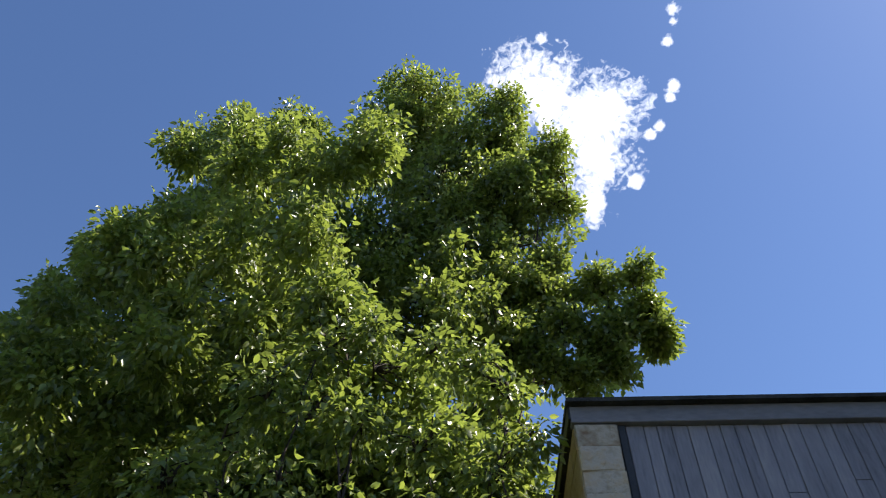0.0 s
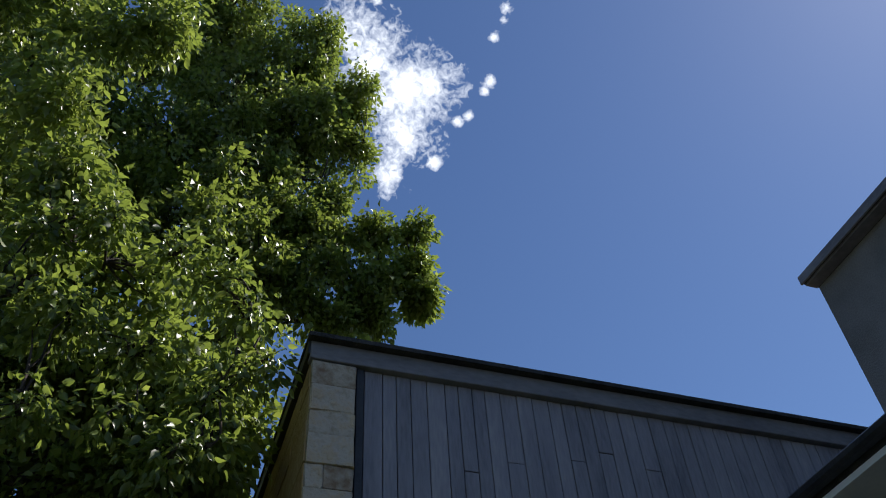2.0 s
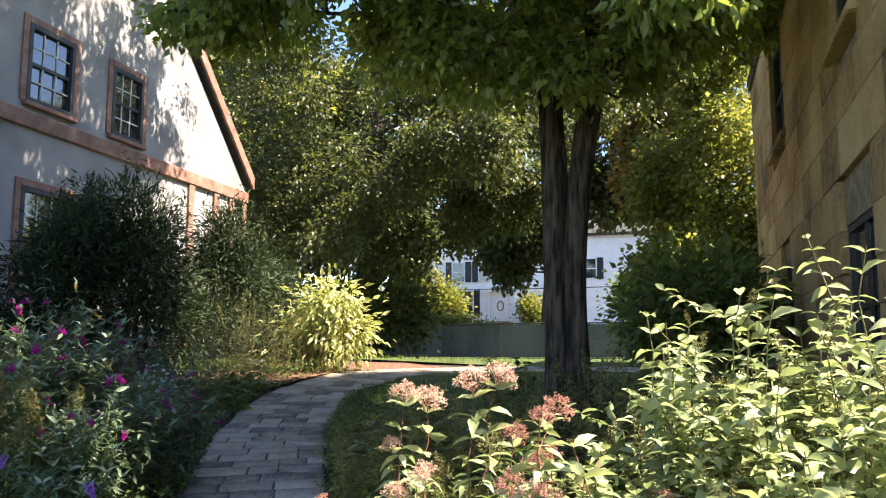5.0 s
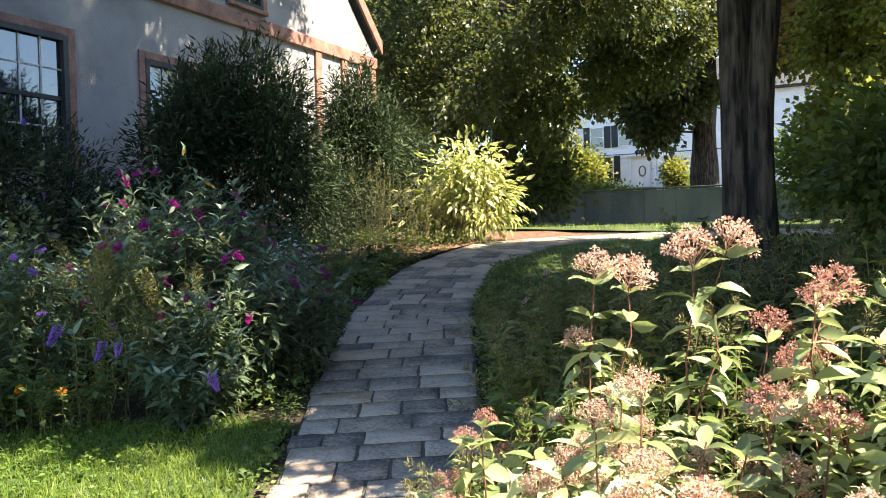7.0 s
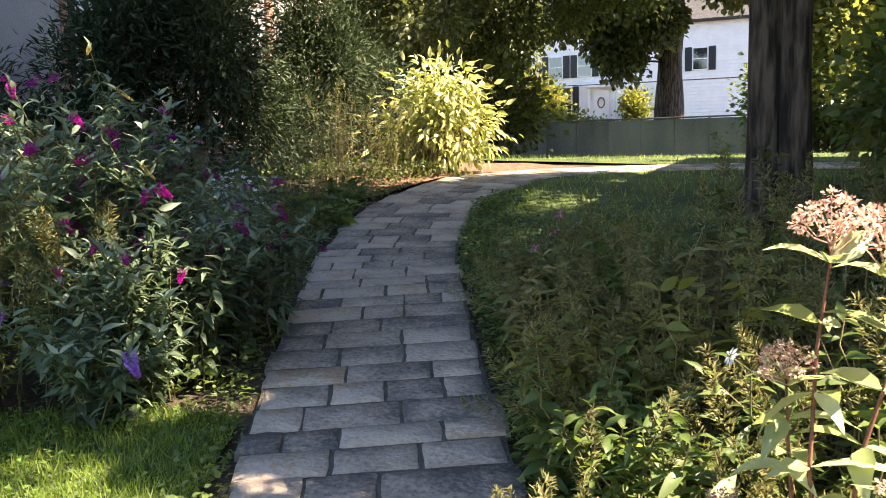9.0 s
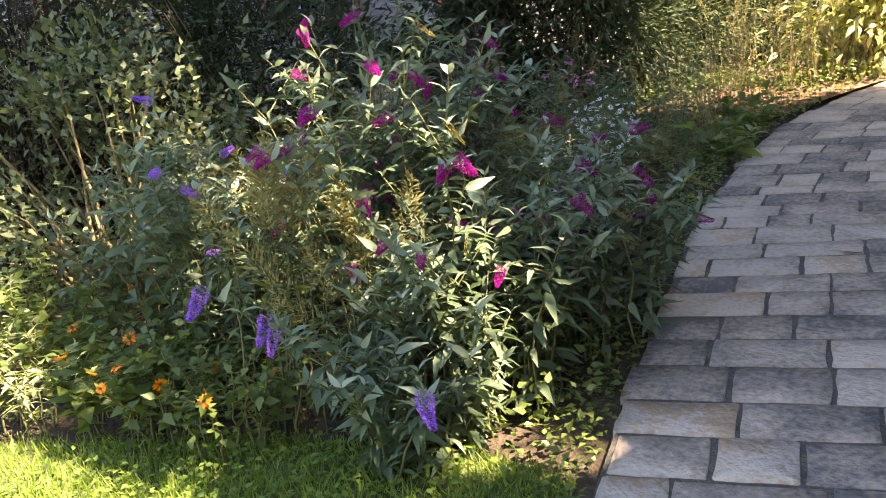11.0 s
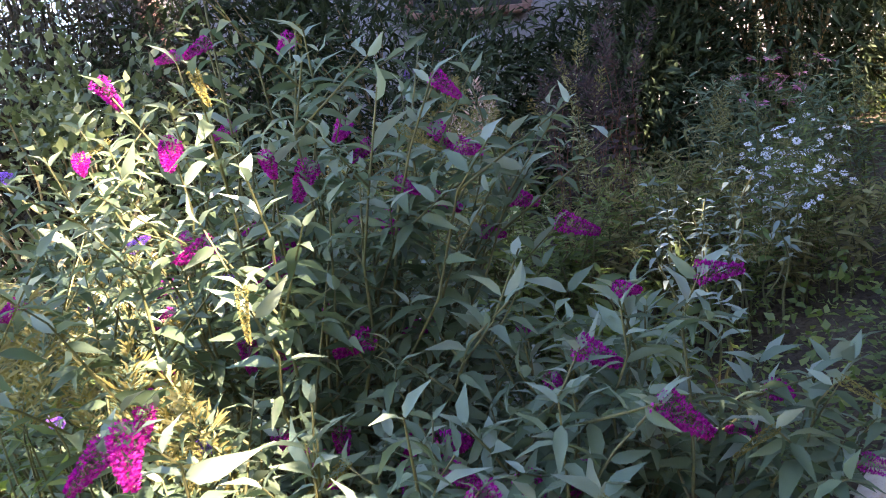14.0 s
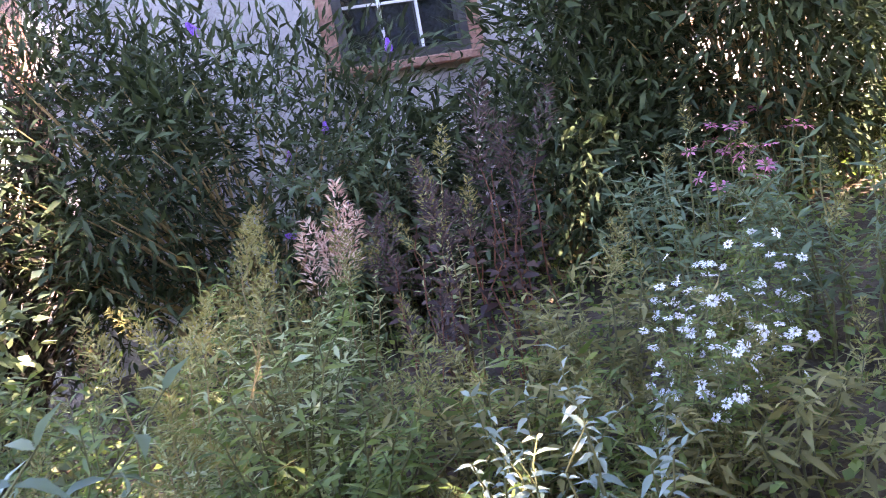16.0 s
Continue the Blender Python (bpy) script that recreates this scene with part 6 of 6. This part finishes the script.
for i, (x, y, h, m) in enumerate([(0.52, 3.2, 0.42, GARDEN), (0.36, 3.65, 0.45, YELLOWLEAF), (0.16, 4.05, 0.45, DRYLEAF), (-0.02, 4.5, 0.42, GARDEN), (-0.15, 4.95, 0.36, DRYLEAF), (0.8, 2.85, 0.5, GARDEN), (0.85, 3.4, 0.66, YELLOWLEAF), (0.7, 3.9, 0.66, DRYLEAF), (0.45, 4.4, 0.6, GARDEN), (0.25, 4.9, 0.5, YELLOWLEAF),
                                 (1.25, 3.0, 0.7, GARDEN), (1.3, 3.6, 0.78, DRYLEAF), (1.1, 4.2, 0.74, GARDEN), (0.85, 4.8, 0.72, DARKLEAF), (1.8, 3.2, 0.8, GARDEN), (1.8, 3.9, 0.8, YELLOWLEAF), (1.5, 4.6, 0.85, DARKLEAF), (2.4, 3.6, 0.85, DARKLEAF), (2.3, 4.3, 0.8, GARDEN), (0.62, 2.45, 0.34, GARDEN), (1.05, 2.5, 0.4, PALELEAF)]):
    perennial("border_perennial", "dim green perennial with dry seed heads in the barn's shade", (x, y), 170 + i, 17, h * 1.12, 0.3, 0.1, "ovate" if i % 3 == 0 else "willow", m, stem_mat=DRY_STEM, nodes=10, whorl=2, flowers=F_SEED, odds=0.45, size=0.75, foot=0.2, sides=1, group="shade perennials")
for i, (x, y, h) in enumerate([(1.0, 4.95, 0.95), (1.35, 5.1, 1.0), (1.75, 5.0, 0.95)]):
    perennial("dark_spire_plant", "dark upright stems with small leaves in the shaded bed", (x, y), 320 + i, 7, h, 0.18, 0.07, "broad", DARKLEAF, nodes=16, whorl=2, start=0.15, droop=0.2, foot=0.12, thick=0.005, group="dark spires")
perennial("white_coneflower", "single white coneflower with a drooping ruff", (1.02, 2.9), 330, 3, 0.55, 0.12, 0.08, "narrow", GARDEN, nodes=6, flowers=F_WHITE, odds=0.0, size=0.75, foot=0.06, category="flower", ends=[(0.93, 2.72, 0.52)])
for i, (x, y) in enumerate([(0.42, 2.3), (0.62, 2.15)]):
    perennial("leafy_rosette", "flat rosette of long green leaves beside the path", (x, y), 334 + i, 9, 0.1, 0.1, 0.2, "willow", GARDEN, nodes=3, whorl=2, start=0.3, droop=0.25, foot=0.04, group="rosettes")
perennial("phlox", "small pink phlox flowers above the shaded bed", (0.0, 5.0), 190, 8, 0.5, 0.2, 0.06, "narrow", GARDEN, nodes=8, flowers=F_PINK, odds=0.3, size=1.2, foot=0.1, category="flower", ends=[(0.02, 5.17, 0.76), (-0.05, 4.95, 0.69)])

# low ground cover along the path's edges
gc = []
for s in np.arange(1.0, 12.6, 0.05):
    for side in (-1, 1):
        for _ in range(16 if side < 0 else 64):
            q = HALF + abs(rg.normal(0.02, 0.12 if side < 0 else 0.28))
            x, y = on_path(s + rg.uniform(-0.03, 0.03), side * q)
            if side < 0 and y < 2.7 and rg.random() < 0.7:
                continue
            gc.append((x, y, ground_z(x, y) + rg.uniform(0.005, 0.07)))
gc = np.array(gc)
wy = np.column_stack([rg.normal(0, 1, len(gc)), rg.normal(0, 1, len(gc)), rg.uniform(0, 0.5, len(gc))])
v, f = leaf_field(gc, wy, 0.032 * rg.uniform(0.6, 1.4, len(gc)), "broad", rg, 0.4)
tagged(put("ground_cover", mesh_from("ground_cover", v, f), GARDEN), "creeping green ground cover edging the path", "ground cover", kind="stuff")
cx, cy = rg.uniform(-2.6, -0.1, 9000), rg.uniform(1.3, 3.4, 9000)
ok = (path_offset(cx, cy) > HALF + 0.01) & inside(cx, cy, LAWN_L) & (np.sin(cx * 3.1 + 1) * np.sin(cy * 2.7) + rg.normal(0, 0.4, 9000) > 0.1)
cx, cy = cx[ok], cy[ok]
cz = np.array([ground_z(a, b) for a, b in zip(cx, cy)]) + rg.uniform(0.02, 0.06, len(cx))
v, f = leaf_field(np.column_stack([cx, cy, cz]), np.column_stack([rg.normal(0, 1, len(cx)), rg.normal(0, 1, len(cx)), rg.uniform(-0.1, 0.3, len(cx))]), 0.03, "broad", rg, 0.3)
tagged(put("clover", mesh_from("clover", v, f), CLOVER), "bright clover at the lawn's edge", "ground cover", kind="stuff")
bx_, by_ = rg.uniform(-5.6, 3.2, 60000), rg.uniform(2.4, 9.5, 60000)
ok = (path_offset(bx_, by_) > HALF + 0.05) & ~inside(bx_, by_, LAWN_R) & ~inside(bx_, by_, LAWN_L) & ~((by_ > 9) & (bx_ > -2.2)) & ~((by_ < 3.6) & (bx_ < -1.8) & (rg.random(60000) < 0.6))
bx_, by_ = bx_[ok], by_[ok]
bz = np.array([ground_z(a, b) for a, b in zip(bx_, by_)]) + rg.uniform(0.0, 0.18, len(bx_))
v, f = leaf_field(np.column_stack([bx_, by_, bz]), np.column_stack([rg.normal(0, 1, len(bx_)), rg.normal(0, 1, len(bx_)), rg.uniform(0.0, 1.3, len(bx_))]), 0.036 * rg.uniform(0.5, 1.4, len(bx_)), "broad", rg, 0.5)
tagged(put("undergrowth", mesh_from("undergrowth", v, f), GARDEN), "low leafy undergrowth filling the borders", "ground cover", kind="stuff")

box_lamp = thing("wall_lamp", (BX - 0.12, 12.75, 5.85), "small black lamp box on the barn's stone side", "lamp")
part("housing", boxes((BX - 0.20, BX - 0.02, 12.6, 12.9, 5.72, 6.0), bevel=0.012), DARK, box_lamp)
part("bracket", boxes((BX - 0.03, BX + 0.02, 12.7, 12.8, 5.8, 5.92)), DARK, box_lamp)

# service cable slung from the white house
cable = [((x + 9, 1.2 * abs(x + 4) / 22 - 1.4, 3.2 - 0.8 + 0.0012 * (x + 4) ** 2), 0.035) for x in np.linspace(-17.4, 2.9, 24)]
put("cable", mesh_from("cable", *tubes([cable], 5)), DARK, white, "thin dark cable")

# ---------------------------------------------------------------- pieces: flagstones, ashlar, boards
rs = np.random.default_rng(9)
s = 0.05
while s < ARC[-1] - 0.35:
    depth = rs.uniform(0.15, 0.235) if s < 13.2 else 0.3
    cuts, q = [-HALF], -HALF + rs.uniform(0.12, 0.4)
    while q < HALF - 0.12:
        cuts.append(q)
        q += rs.uniform(0.19, 0.42)
    cuts.append(HALF + rs.uniform(-0.03, 0.03))
    cuts[0] += rs.uniform(-0.03, 0.03)
    for a, b in zip(cuts, cuts[1:]):
        g = rs.uniform(0.004, 0.011)
        corners = [on_path(s + g, a + g), on_path(s + g, b - g), on_path(s + depth - g, b - g), on_path(s + depth - g, a + g)]
        lift = rs.uniform(0.006, 0.012)
        cx_, cy_ = np.mean(corners, axis=0)
        out, top = [], []
        for k in range(4):
            (xa, ya), (xb, yb) = corners[k], corners[(k + 1) % 4]
            for u in (0.025, 0.35, 0.68, 0.975):
                out.append((xa + (xb - xa) * u + rs.uniform(-0.004, 0.004), ya + (yb - ya) * u + rs.uniform(-0.004, 0.004)))
        m16 = len(out)
        V = [(x - cx_, y - cy_, ground_z(x, y) - ground_z(cx_, cy_) - 0.02) for x, y in out]
        V += [(x - cx_, y - cy_, ground_z(x, y) - ground_z(cx_, cy_) + lift - 0.004) for x, y in out]
        V += [((x - cx_) * 0.985, (y - cy_) * 0.985, ground_z(x, y) - ground_z(cx_, cy_) + lift + rs.uniform(-0.002, 0.002)) for x, y in out]
        V.append((0, 0, lift))
        Fq = [(2 * m16 + i, 2 * m16 + (i + 1) % m16, 3 * m16) for i in range(m16)]
        for o in (0, m16):
            Fq += [t for i in range(m16) for t in ((o + i, o + (i + 1) % m16, o + m16 + (i + 1) % m16), (o + i, o + m16 + (i + 1) % m16, o + m16 + i))]
        st = put("flagstone", mesh_from("flagstone", V, Fq), FLAG, path)
        st.location = (cx_, cy_, ground_z(cx_, cy_))
    s += depth

z = -0.3
while z < EAVE - 0.03:
    h = min(rb.uniform(0.28, 0.42), EAVE + 0.015 - z)
    if EAVE + 0.015 - z - h < 0.1:
        h = EAVE + 0.015 - z
    y = BY + 0.03
    first = True
    while y < BY1 - 0.05:
        w = rb.uniform(0.5, 1.2) if not first else rb.uniform(0.3, 0.8)
        first = False
        y1 = min(y + w, BY1)
        if BY1 - y1 < 0.15:
            y1 = BY1
        spans = [(y, y1)]
        for o in SIDE_OPEN:
            if z + h > o[2] + 0.01 and z < o[3] - 0.01:
                cut = []
                for a, b in spans:
                    if b <= o[0] or a >= o[1]:
                        cut.append((a, b))
                    else:
                        cut += [(a, o[0])] * (a < o[0] - 0.04) + [(o[1], b)] * (b > o[1] + 0.04)
                spans = cut
        for a, b in spans:
            proud = rb.uniform(0, 0.005)
            part("stone", rough_block(BX - 0.004 - proud, BX + 0.16, a + 0.0025, b - 0.0025, z + 0.0025, z + h - 0.0025, rb, 0.004, 0.007), SANDSTONE, core)
        y = y1
    z += h

z = -0.35
while z < EAVE - 0.03:
    h = rb.uniform(0.17, 0.33)
    if EAVE - 0.03 - z - h < 0.1:
        h = EAVE - 0.03 - z
    x_mid = BX + (rb.uniform(0.11, 0.25) if rb.random() < 0.38 else 0.345)
    for a, b in ((BX - 0.006, x_mid), (x_mid, BX + 0.348)):
        if b - a > 0.03:
            part("quoin_stone", rough_block(a + 0.003, b - 0.003, BY - 0.03 - rb.uniform(0, 0.012), BY + 0.028, z + 0.003, z + h - 0.003, rb, 0.007, 0.006), QUOIN, front_core)
    z += h

x = BX + 0.42
while x < 9.3:
    w = rb.uniform(0.112, 0.158)
    seams = [-0.5] + sorted(rb.uniform(0.8, EAVE - 0.4, 2 if rb.random() < 0.35 else 1)) + [EAVE - 0.022]
    for z0, z1 in zip(seams, seams[1:]):
        if z1 - z0 < 0.12:
            continue
        d = rb.uniform(0, 0.006)
        part("board", boxes((x + 0.0035, x + w - 0.0035, BY + 0.012 - d, BY + 0.058, z0 + 0.003, z1 - 0.003), bevel=0.003), BOARD, front_core)
    x += w
